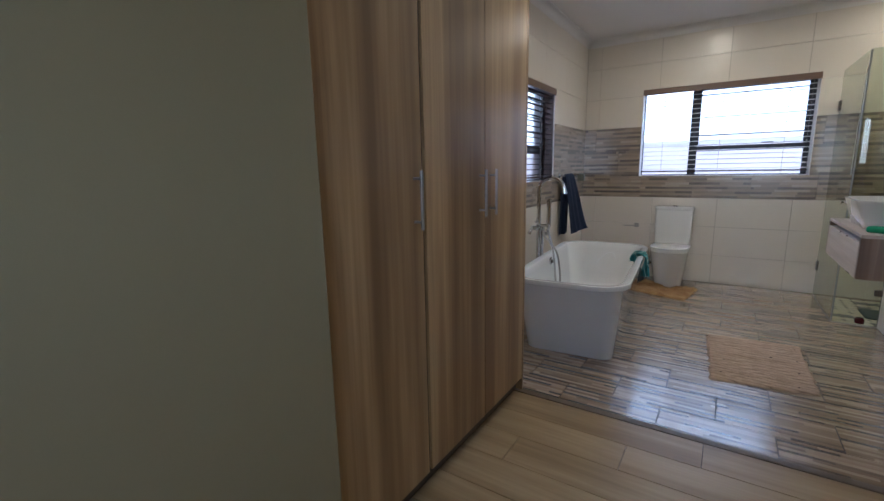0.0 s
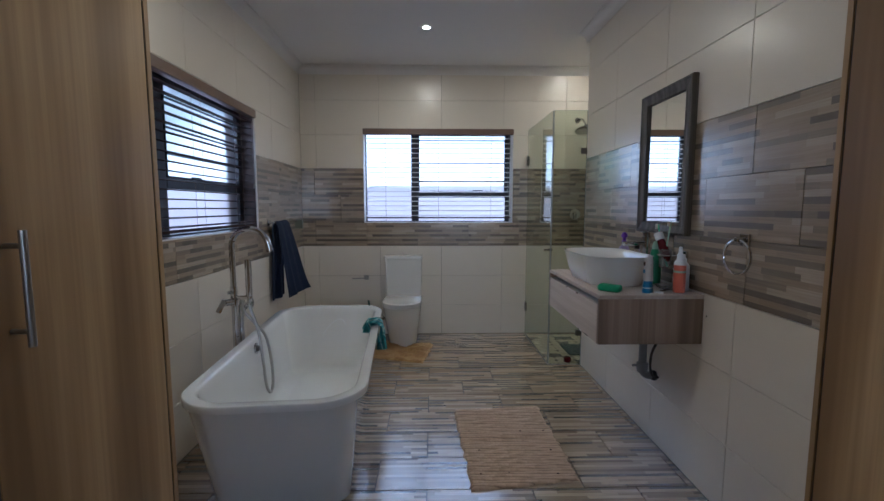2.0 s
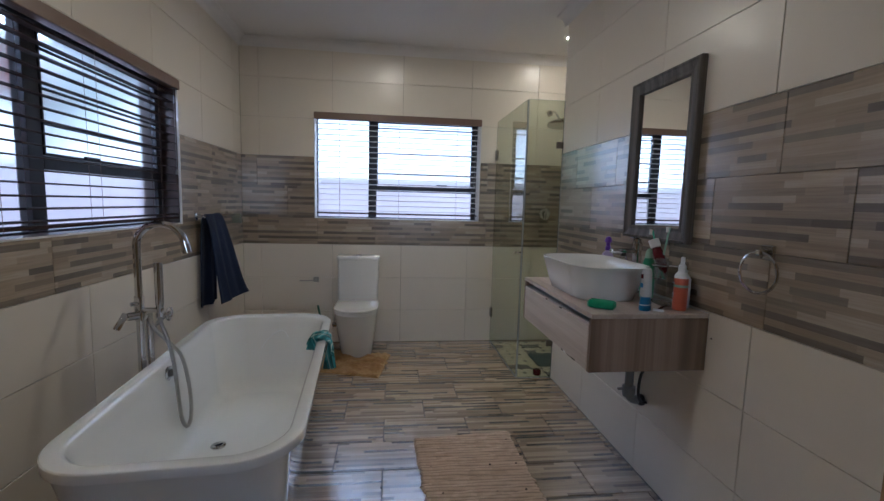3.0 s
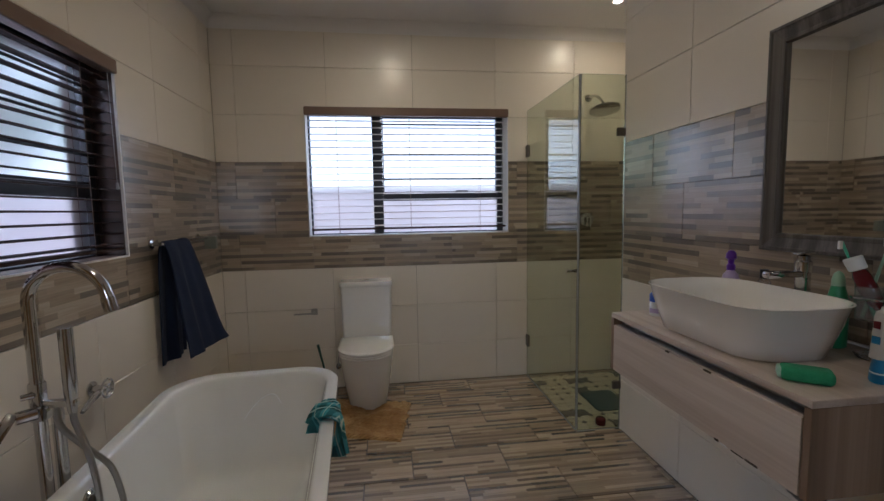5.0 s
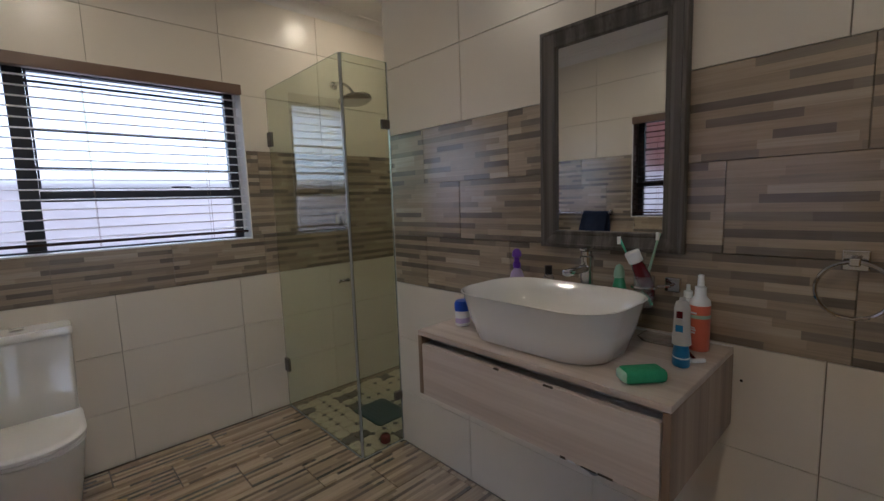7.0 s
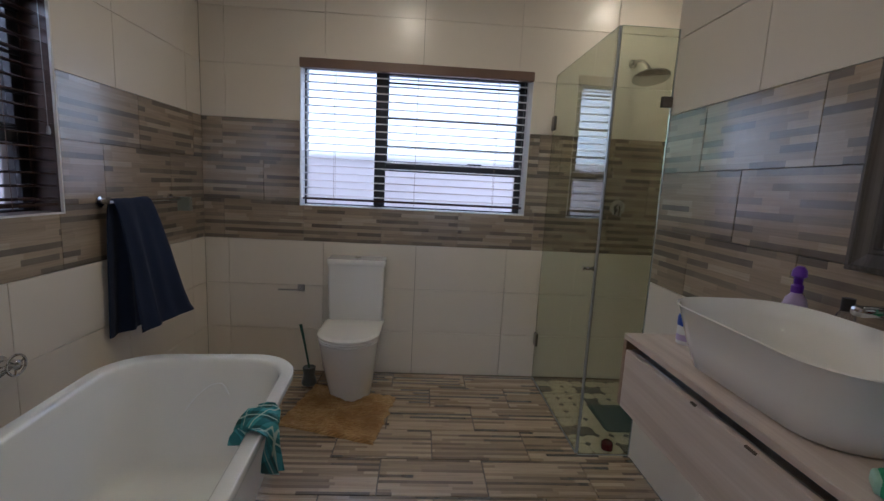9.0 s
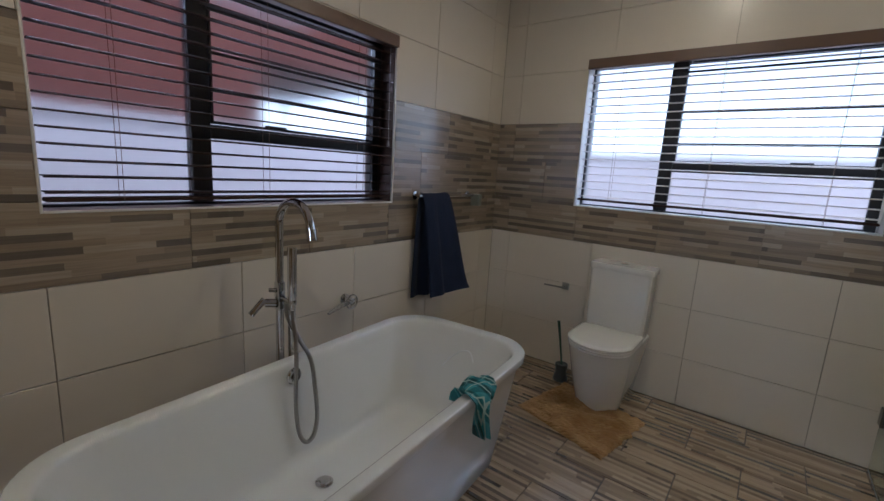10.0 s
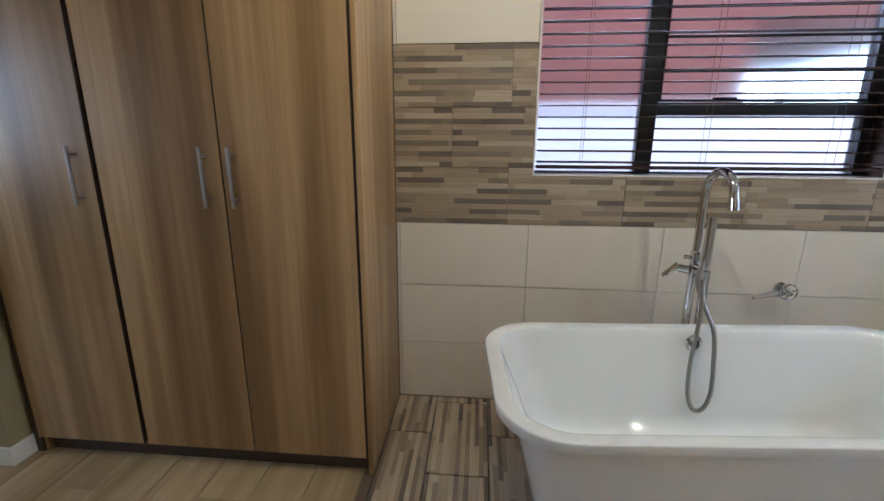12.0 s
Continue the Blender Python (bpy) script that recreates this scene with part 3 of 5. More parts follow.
slab(bm, (MX + 0.01, MY - 0.012, 0.785), (MX + 0.105, MY + 0.012, 0.808), 0.006)
tube(bm, [(MX, MY - 0.012, 0.775), (MX - 0.03, MY - 0.045, 0.775)], 0.019, 14)
tube(bm, [(MX + 0.0, MY - 0.015, 0.83), (MX - 0.02, MY - 0.035, 0.83)], 0.009, 12)
place("valve_body", bm, CHROME, mixer, smooth=True)
arc = [(MX, MY, 0.86), (MX, MY, 1.10)]
arc += [(MX + 0.104 * (1 - math.cos(radians(a))), MY, 1.10 + 0.098 * math.sin(radians(a))) for a in range(12, 169, 12)]
end = arc[-1]
arc.append((end[0] + 0.008, end[1], end[2] - 0.03))
place("spout", tube(bmesh.new(), arc, 0.0165, 14), CHROME, mixer, smooth=True)
place("spout_tip", tube(bmesh.new(), [(end[0] + 0.004, end[1], end[2] - 0.015), (end[0] + 0.012, end[1], end[2] - 0.055)], 0.0195, 14), CHROME, mixer, smooth=True)
bm = slab(bmesh.new(), (-0.014, -0.006, -0.075), (0.014, 0.006, 0.008), 0.004)
bm.transform(pose(MX - 0.034, MY - 0.052, 0.785, -35, 28, 20))
place("lever", bm, CHROME, mixer, smooth=True)
HSX, HSY = MX + 0.088, MY
place("hand_shower", tube(bmesh.new(), [(HSX, HSY, 0.765), (HSX, HSY, 0.81), (HSX, HSY, 0.83), (HSX, HSY, 1.02)], [0.011, 0.016, 0.018, 0.0185], 14), CHROME, mixer, smooth=True)
hose = [(MX + 0.045, MY, 0.785), (MX + 0.05, MY + 0.005, 0.72), (MX + 0.105, MY + 0.02, 0.64), (MX + 0.155, MY + 0.04, 0.56), (MX + 0.180, MY + 0.045, 0.43), (MX + 0.188, MY + 0.048, 0.31), (MX + 0.19, MY + 0.028, 0.238), (MX + 0.188, MY - 0.008, 0.228), (MX + 0.180, MY - 0.035, 0.29), (MX + 0.170, MY - 0.04, 0.42), (MX + 0.148, MY - 0.022, 0.56), (HSX + 0.03, MY - 0.005, 0.66), (HSX + 0.004, HSY, 0.73), (HSX, HSY, 0.77)]
place("hose", tube(bmesh.new(), hose, 0.009, 8, 10), STEEL, mixer, "ribbed steel shower hose", smooth=True)

WHITEP = mottled("white_plastic", (0.74, 0.76, 0.78), (0.68, 0.70, 0.72), 0.3, 20)

# ---- toilet ----
TX = 1.03
toilet = thing("toilet", "white ceramic close-coupled toilet with closed lid against the tiled wall", "toilet", pose(TX, -0.3, 0))


def dee(cx, back, front, hw, z, seg=20):
    """A loop with a straight back and a round front."""
    r = min(hw, (back - front) * 0.65)
    pts = [(cx + hw, back, z), (cx - hw, back, z)]
    ext = back - front - r
    for i in range(seg + 1):
        a = radians(180 + 180 * i / seg)
        pts.append((cx + hw * math.cos(a), back - ext + r * math.sin(a), z))
    return pts


bm = bmesh.new()
rings(bm, [dee(TX, -0.004, -0.435, 0.128, 0.0), dee(TX, -0.004, -0.440, 0.132, 0.01), dee(TX, -0.004, -0.480, 0.146, 0.11), dee(TX, -0.004, -0.520, 0.162, 0.22), dee(TX, -0.004, -0.553, 0.173, 0.32),
           dee(TX, -0.004, -0.575, 0.18, 0.385), dee(TX, -0.004, -0.578, 0.181, 0.395), dee(TX, -0.008, -0.57, 0.176, 0.40)])
place("pan", bm, CERAMIC, toilet, smooth=True, sharp=40)
bm = bmesh.new()
rings(bm, [dee(TX, -0.19, -0.578, 0.180, 0.4015), dee(TX, -0.19, -0.585, 0.184, 0.405), dee(TX, -0.19, -0.585, 0.184, 0.415), dee(TX, -0.19, -0.58, 0.181, 0.418)])
place("seat", bm, CERAMIC, toilet, smooth=True, sharp=40)
bm = bmesh.new()
rings(bm, [dee(TX, -0.185, -0.583, 0.182, 0.4195), dee(TX, -0.185, -0.588, 0.186, 0.423), dee(TX, -0.185, -0.588, 0.186, 0.435), dee(TX, -0.187, -0.578, 0.180, 0.441), dee(TX, -0.20, -0.55, 0.165, 0.443)])
place("lid", bm, CERAMIC, toilet, smooth=True, sharp=40)
bm = bmesh.new()
rings(bm, [rounded(TX, -0.088, 0.172, 0.083, 0.02, 0.401), rounded(TX, -0.088, 0.178, 0.084, 0.02, 0.55), rounded(TX, -0.088, 0.182, 0.084, 0.02, 0.800)])
place("cistern", bm, CERAMIC, toilet, smooth=True, sharp=40)
bm = bmesh.new()
rings(bm, [rounded(TX, -0.09, 0.184, 0.086, 0.02, 0.801), rounded(TX, -0.09, 0.19, 0.088, 0.022, 0.806), rounded(TX, -0.09, 0.19, 0.088, 0.022, 0.834), rounded(TX, -0.09, 0.186, 0.084, 0.02, 0.840)])
place("cistern_lid", bm, CERAMIC, toilet, smooth=True, sharp=40)
bm = lathe(bmesh.new(), ((0.026, 0.840), (0.026, 0.846), (0.022, 0.848), (0.003, 0.848)), (TX, -0.09, 0), 20)
place("flush_button", bm, CHROME, toilet, smooth=True)

brush = thing("toilet_brush", "green toilet brush leaning in a dark grey holder beside the toilet", "toilet brush", pose(0.742, -0.20, 0))
GREEN = mottled("green_plastic", (0.012, 0.075, 0.055), (0.01, 0.055, 0.04), 0.35, 20)
GREYP = mottled("grey_plastic", (0.07, 0.08, 0.08), (0.045, 0.055, 0.055), 0.4, 20)
place("holder", lathe(bmesh.new(), ((0.045, 0.0), (0.05, 0.01), (0.036, 0.06), (0.042, 0.115), (0.038, 0.118), (0.004, 0.112)), (0.742, -0.20, 0), 18), GREYP, brush, smooth=True)
place("handle", tube(bmesh.new(), [(0.742, -0.20, 0.11), (0.708, -0.18, 0.26), (0.676, -0.165, 0.395)], [0.006, 0.007, 0.010], 10), GREEN, brush, smooth=True)

# toilet roll arm on its wall plate
valve = thing("toilet_roll_holder", "empty steel toilet roll arm on a square wall plate", "toilet roll holder", pose(0.637, 0, 0.60))
place("wall_plate", box((0.612, -0.012, 0.577), (0.660, 0.0005, 0.625), 0.004), STEEL, valve)
bm = tube(bmesh.new(), [(0.637, -0.01, 0.60), (0.637, -0.055, 0.60), (0.632, -0.062, 0.60), (0.50, -0.064, 0.598)], 0.006, 10)
place("arm", bm, STEEL, valve, smooth=True)
pipe = thing("cistern_feed_valve", "small chrome angle valve with a thin hose to the cistern", "valve", pose(0.80, 0, 0.16))
bm = lathe(bmesh.new(), ((0.022, 0.0), (0.022, 0.005), (0.011, 0.007), (0.011, 0.045)), (0.80, 0.0, 0.17), 14, Matrix.Rotation(radians(90), 3, "X"))
place("valve_body", bm, CHROME, pipe, smooth=True)
place("hose", tube(bmesh.new(), [(0.80, -0.035, 0.175), (0.805, -0.04, 0.25), (0.845, -0.05, 0.34), (0.88, -0.06, 0.402)], 0.005, 8, 6), STEEL, pipe, smooth=True)


# ---- rugs ----
def cloth(name, label, category, corners, mat, thick, wave, fringe, seed, nx=60, ny=46, seams=(), ridge=0.0):
    """A woven mat lying on the floor; corners run round it from the near left."""
    rnd = random.Random(seed)
    c = [Vector((x, y, 0)) for x, y in corners]
    mid = sum(c, Vector()) / 4
    ob = thing(name, label, category, pose(mid.x, mid.y, 0))
    bm = bmesh.new()
    top, bot = [], []
    for j in range(ny + 1):
        rt, rb = [], []
        for i in range(nx + 1):
            u, v = i / nx, j / ny
            if i in (0, nx):
                uu = u + (0.03 * noise.noise((v * 9, seed, 1.0)) + (rnd.random() - 0.5) * fringe)
            else:
                uu = u
            vv = v + (0.018 * noise.noise((u * 9, seed, 4.0)) if j in (0, ny) else 0)
            p = (c[0] * (1 - uu) + c[1] * uu) * (1 - vv) + (c[3] * (1 - uu) + c[2] * uu) * vv
            h = thick + wave * (noise.noise((u * 5, v * 5, seed)) + 0.4 * noise.noise((u * 17, v * 17, seed))) * 0.5
            h += ridge * abs(math.sin(v * math.pi * 15 + 0.5 * noise.noise((u * 4, v * 6, seed)))) + 0.0016 * math.sin(v * ny * math.pi * 0.98)
            for s in seams:
                h -= 0.010 * math.exp(-((v - s - 0.02 * math.sin(u * 3)) / 0.011) ** 2)
            edge = min(u, 1 - u, v, 1 - v)
            if edge < 0.001:
                h = 0.003
            rt.append(bm.verts.new((p.x, p.y, max(h, 0.0025))))
            rb.append(bm.verts.new((p.x, p.y, 0.0008)))
        top.append(rt)
        bot.append(rb)
    for j in range(ny):
        for i in range(nx):
            bm.faces.new((top[j][i], top[j][i + 1], top[j + 1][i + 1], top[j + 1][i]))
            bm.faces.new((bot[j][i], bot[j + 1][i], bot[j + 1][i + 1], bot[j][i + 1]))
    for j in range(ny):
        for i in (0, nx):
            bm.faces.new((top[j][i], top[j + 1][i], bot[j + 1][i], bot[j][i]))
    for i in range(nx):
        for j in (0, ny):
            bm.faces.new((top[j][i], top[j][i + 1], bot[j][i + 1], bot[j][i]))
    place("weave", bm, mat, ob, smooth=True, sharp=70)
    return ob


def woven(name, a, b, c, rows, stain=False):
    m = material(name, a, 0.9)
    n = Net(m)
    co = n.coords()
    x, y, _ = n.split(co)
    r = n.math("MULTIPLY", y, rows)
    lane = n.math("FLOOR", r)
    t = n.math("ADD", n.math("MULTIPLY", x, rows * 0.8), n.math("MULTIPLY", n.math("MODULO", n.math("ABSOLUTE", lane), 2.0), 0.5))
    cell = n.white(n.join(n.math("FLOOR", t), lane, 3.0))
    base = n.mix(n.white(n.join(lane, 1.0, 2.0)), a, b)
    base = n.mix(n.math("MULTIPLY", cell, 0.45), base, c)
    big = n.noise(co, 7.0, 4)
    base = n.mix(n.ramp(big, ((0.42, (0, 0, 0)), (0.62, (0.9, 0.9, 0.9)))), base, c if stain else b)
    hair = n.noise(n.scaled(co, (60, 240, 60)), 1.0, 3)
    # shade in the grooves between rows, put into the base colour
    row_shade = n.math("POWER", n.math("SUBTRACT", 1.0, n.math("ABSOLUTE", n.math("SINE", n.math("MULTIPLY", r, math.pi)))), 2.0)
    n.set("Base Color", n.mix(n.math("MULTIPLY", row_shade, 0.75), n.mix(n.math("MULTIPLY", hair, 0.35), base, c), tuple(q * 0.5 for q in c)))
    wave = n.math("ADD", n.math("ABSOLUTE", n.math("SINE", n.math("MULTIPLY", r, math.pi))), n.math("MULTIPLY", n.math("ABSOLUTE", n.math("SINE", n.math("MULTIPLY", t, math.pi))), 0.7))
    n.bump(n.math("ADD", wave, hair), 0.6, 0.004)
    return m


JUTE = woven("jute", (0.68, 0.515, 0.36), (0.57, 0.415, 0.28), (0.27, 0.18, 0.11), 44)
RAG = woven("tan_cotton", (0.62, 0.43, 0.19), (0.50, 0.32, 0.13), (0.31, 0.165, 0.055), 110, True)
rug = cloth("jute_rug", "flat braided jute rug with frayed edges lying on the bathroom floor", "rug", ((1.50, -2.545), (2.025, -2.475), (2.01, -1.70), (1.455, -1.735)), JUTE, 0.010, 0.006, 0.034, 3, seams=(0.5,), ny=96, ridge=0.005)
KNOT = mottled("dark_knot", (0.07, 0.04, 0.025), (0.05, 0.03, 0.02), 0.9)
rnd = random.Random(5)
for j in range(4):
    for i in range(4):
        place("knot", lathe(bmesh.new(), ((0.002, 0.0085), (0.007, 0.0095), (0.005, 0.013), (0.001, 0.014)), (1.55 + i * 0.135 + rnd.uniform(-0.02, 0.02), -2.43 + j * 0.21 + rnd.uniform(-0.01, 0.01), 0), 6), KNOT, rug)
cloth("bath_mat", "rumpled orange-tan cotton bath mat in front of the toilet", "bath mat", ((0.69, -0.70), (1.235, -0.875), (1.325, -0.37), (0.80, -0.22)), RAG, 0.012, 0.050, 0.016, 8, ridge=0.006)


# ---- towels ----
def drape(bm, path, width, across, rnd_seed, fold=0.012, n=26, thick=0.006, skew=(0, 0, 0)):
    """Cloth hung over a rail: path is a list of (point, gather) from one hem over the rail to the other."""
    across = Vector(across)
    front, back = [], []
    m = len(path)
    for j, (p, wf) in enumerate(path):
        p = Vector(p)
        d = (Vector(path[min(j + 1, m - 1)][0]) - Vector(path[max(j - 1, 0)][0])).normalized()
        nrm = across.cross(d).normalized()
        ra, rb = [], []
        for i in range(n + 1):
            s = i / n - 0.5
            amp = fold * abs(j / (m - 1) - 0.5) * 2
            o = amp * (math.sin(s * 9 + rnd_seed) + 0.5 * math.sin(s * 19 + 2 * rnd_seed)) + 0.004 * noise.noise((s * 6, j * 0.35, rnd_seed))
            q = p + across * (s * width * wf) + nrm * o + Vector(skew) * s * max(0.0, j / (m - 1) * 2 - 1)
            ra.append(bm.verts.new(q + nrm * thick / 2))
            rb.append(bm.verts.new(q - nrm * thick / 2))
        front.append(ra)
        back.append(rb)
    for j in range(m - 1):
        for i in range(n):
            bm.faces.new((front[j][i], front[j][i + 1], front[j + 1][i + 1], front[j + 1][i]))
            bm.faces.new((back[j][i], back[j + 1][i], back[j + 1][i + 1], back[j][i + 1]))
        for i in (0, n):
            bm.faces.new((front[j][i], front[j + 1][i], back[j + 1][i], back[j][i]))
    for j in (0, m - 1):
        for i in range(n):
            bm.faces.new((front[j][i], front[j][i + 1], back[j][i + 1], back[j][i]))
    return bm


def terry(name, a, b):
    m = material(name, a, 0.95)
    n = Net(m)
    co = n.coords()
    f = n.noise(co, 9.0, 4)
    g = n.noise(co, 420.0, 2)
    n.set("Base Color", n.mix(n.math("MULTIPLY", n.math("ADD", f, g), 0.5), a, b))
    n.bump(g, 0.7, 0.003)
    n.b.inputs["Sheen Weight"].default_value = 0.03
    return m


NAVY = terry("navy_terry", (0.004, 0.009, 0.028), (0.008, 0.018, 0.056))
rail = thing("towel_rail", "chrome towel rail mounted on the strip-tiled wall", "towel rail", pose(0, -0.55, 1.19))
for y in (-0.935, -0.39):
    bm = lathe(bmesh.new(), ((0.024, 0.0), (0.024, 0.008), (0.011, 0.011), (0.009, 0.062)), (0.0, y, 1.195), 16, side)
    place("bracket", bm, CHROME, rail, smooth=True)
place("bar", tube(bmesh.new(), [(0.06, -0.965, 1.195), (0.06, -0.366, 1.195)], 0.009, 12), CHROME, rail, smooth=True)
ty = -0.815
path = [((0.030, ty, 0.565), 1.05), ((0.030, ty, 0.70), 1.03), ((0.032, ty, 0.84), 1.0), ((0.034, ty, 0.96), 0.97), ((0.038, ty, 1.08), 0.95), ((0.042, ty, 1.16), 0.94), ((0.048, ty, 1.197), 0.94),
        ((0.060, ty, 1.2085), 0.94), ((0.073, ty, 1.197), 0.90), ((0.084, ty + 0.01, 1.15), 0.86), ((0.100, ty + 0.02, 1.06), 0.86), ((0.118, ty + 0.03, 0.95), 0.88), ((0.138, ty + 0.035, 0.83), 0.92), ((0.158, ty + 0.04, 0.71), 0.97), ((0.175, ty + 0.042, 0.63), 1.0), ((0.182, ty + 0.044, 0.60), 1.02)]
towel = thing("hanging_towel", "navy blue terry towel hung folded over the chrome towel rail", "towel", pose(0.06, ty, 1.19))
place("cloth", drape(bmesh.new(), path, 0.27, (0, 1, 0), 1.3, 0.016, 30, 0.006, (0.09, 0, 0.04)), NAVY, towel, smooth=True, sharp=80)

place("end_block", box((0.045, -0.40, 1.125), (0.115, -0.365, 1.205), 0.005), GREYBLOCK, rail, "grey-green square end block")

TEAL = terry("teal_check_cloth", (0.02, 0.20, 0.22), (0.03, 0.30, 0.30))
n = Net(TEAL)
x, y, z = n.split(n.coords())
wx = n.math("SINE", n.math("MULTIPLY", n.math("ADD", y, n.math("MULTIPLY", z, 0.6)), 88.0))
wy = n.math("SINE", n.math("MULTIPLY", n.math("SUBTRACT", x, n.math("MULTIPLY", y, 0.4)), 115.0))
cx, cy = n.math("GREATER_THAN", wx, 0.1), n.math("GREATER_THAN", wy, 0.1)
tone = n.ramp(n.math("DIVIDE", n.math("ADD", cx, cy), 2.0), ((0.0, (0.07, 0.30, 0.33)), (0.3, (0.025, 0.16, 0.18)), (0.8, (0.012, 0.075, 0.075))), True)
fine = n.math("MAXIMUM", n.math("GREATER_THAN", wx, 0.975), n.math("GREATER_THAN", n.math("MULTIPLY", wy, -1.0), 0.97))
tone = n.mix(fine, tone, (0.42, 0.55, 0.50))
n.set("Base Color", tone)
rag = thing("wash_cloth", "teal checked damp cloth crumpled over the rim of the bath", "cloth", pose(0.95, -1.60, RIM))
ex, ey = 0.965, -1.595
path = [((ex - 0.085, ey, RIM - 0.05), 0.75), ((ex - 0.078, ey, RIM - 0.015), 0.85), ((ex - 0.065, ey, RIM + 0.012), 0.95), ((ex - 0.035, ey, RIM + 0.018), 1.0), ((ex - 0.008, ey, RIM + 0.014), 1.0), ((ex + 0.014, ey, RIM - 0.008), 0.9), ((ex + 0.018, ey - 0.012, RIM - 0.04), 0.74), ((ex + 0.016, ey - 0.018, RIM - 0.08), 0.52), ((ex + 0.014, ey - 0.012, RIM - 0.125), 0.36), ((ex + 0.012, ey - 0.004, RIM - 0.178), 0.20)]
place("cloth", drape(bmesh.new(), path, 0.185, (-0.05, 1, 0), 4.1, 0.026, 34, 0.004), TEAL, rag, smooth=True, sharp=80)

# thin white curved line at the bath's far inner end
string = thing("white_curve", "thin white curved line on the inside of the bath", "string", pose(0.55, -1.16, 0.37))
place("cord", tube(bmesh.new(), [(0.49, -1.215, 0.365), (0.53, -1.195, 0.42), (0.58, -1.180, 0.46), (0.625, -1.175, 0.465), (0.655, -1.185, 0.425)], 0.0028, 6, 6), WHITEP, string, smooth=True)
knob = thing("wall_stop_valve", "chrome stop valve with a round wheel handle on the tiled wall", "valve", pose(0, -1.455, 0.655))
KY, KZ = -1.455, 0.655
bm = lathe(bmesh.new(), ((0.030, 0.0), (0.030, 0.006), (0.014, 0.010), (0.012, 0.040), (0.018, 0.045), (0.018, 0.066), (0.010, 0.072), (0.002, 0.073)), (0.0, KY, KZ), 18, side)
place("spindle", bm, CHROME, knob, smooth=True)
pts = [(0.060, KY + 0.036 * math.cos(radians(a)), KZ + 0.036 * math.sin(radians(a))) for a in range(0, 361, 15)]
bm = tube(bmesh.new(), pts, 0.0045, 8)
for a in (20, 140, 260):
    tube(bm, [(0.058, KY, KZ), (0.060, KY + 0.036 * math.cos(radians(a)), KZ + 0.036 * math.sin(radians(a)))], 0.0035, 6)
place("wheel_handle", bm, CHROME, knob, smooth=True)
place("outlet", tube(bmesh.new(), [(0.030, KY, KZ - 0.012), (0.038, KY - 0.045, KZ - 0.016), (0.048, KY - 0.10, KZ - 0.024), (0.055, KY - 0.145, KZ - 0.034)], [0.013, 0.014, 0.010, 0.007], 10), CLEAR, knob, "clear plastic outlet arm", smooth=True)

# ---- vanity ----
VX0, VX1, VY0, VY1, VZ0, VZ1 = 2.077, W - 0.001, -2.512, -1.683, 0.690, 0.920
van = thing("vanity_unit", "grey oak wall-hung vanity unit with one wide drawer", "vanity", pose(2.3, -2.1, VZ0))
place("top_panel", box((VX0, VY0, VZ1 - 0.018), (VX1, VY1, VZ1), 0.0015, 1), VAN, van)
bm = bmesh.new()
slab(bm, (VX0 + 0.02, VY0 + 0.0185, VZ0), (VX1, VY1 - 0.0185, VZ0 + 0.016), 0.001, 1)
slab(bm, (VX1 - 0.016, VY0 + 0.0185, VZ0 + 0.017), (VX1, VY1 - 0.0185, VZ1 - 0.019), 0.001, 1)
place("carcass", bm, VAN, van)
# white bead also drawn for the glint where top meets wall
place("sealant", box((VX1 - 0.007, VY0 + 0.002, VZ1 + 0.0002), (VX1, VY1, VZ1 + 0.005), 0.002), WHITEPAINT, van, "white sealant bead along the wall, drawing the glint of the edge")
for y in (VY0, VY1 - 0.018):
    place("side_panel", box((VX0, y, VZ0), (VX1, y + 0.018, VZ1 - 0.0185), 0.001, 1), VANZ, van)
drawer = place("drawer_front", box((VX0 - 0.001, VY0 + 0.021, VZ0 + 0.001), (VX0 + 0.017, VY1 - 0.021, VZ1 - 0.046), 0.0012, 1), VAN, van)
bm = bmesh.new()
slab(bm, (VX0 + 0.018, VY0 + 0.021, VZ1 - 0.075), (VX0 + 0.045, VY1 - 0.021, VZ1 - 0.045), 0.001, 1)
slab(bm, (VX0 + 0.045, VY0 + 0.021, VZ1 - 0.045), (VX0 + 0.05, VY1 - 0.021, VZ1 - 0.0195), 0.001, 1)
place("finger_channel", bm, STEEL, drawer, "dull metal finger channel")
PALEP = mottled("pale_grey_plastic", (0.50, 0.49, 0.47), (0.42, 0.41, 0.39), 0.4, 20)
CHIPDARK = mottled("bare_chipboard", (0.07, 0.05, 0.035), (0.04, 0.03, 0.02), 0.9, 80, 0.6)
for y0, y1, z0, z1 in ((-2.262, -2.246, VZ0 + 0.0005, VZ0 + 0.007), (-2.345, -2.305, VZ0 + 0.0005, VZ0 + 0.004), (-2.388, -2.350, VZ0 + 0.0005, VZ0 + 0.0065), (-2.045, -2.025, VZ1 - 0.0505, VZ1 - 0.0455), (-2.225, -2.195, VZ1 - 0.050, VZ1 - 0.0455)):
    place("chipped_edge", box((VX0 - 0.0025, y0, z0), (VX0 + 0.004, y1, z1), 0.001), CHIPDARK, drawer, "dark chipped edge")
place("edge_tape", box((VX0 - 0.0022, -2.29, VZ0 - 0.001), (VX0 + 0.004, -2.268, VZ0 + 0.005), 0.001), WHITEPAINT, drawer, "white edge tape showing at the chip")
plug_ = thing("wall_plug", "small dark empty screw hole plug in a cream wall tile", "wall plug", pose(W, -2.533, 0.826))
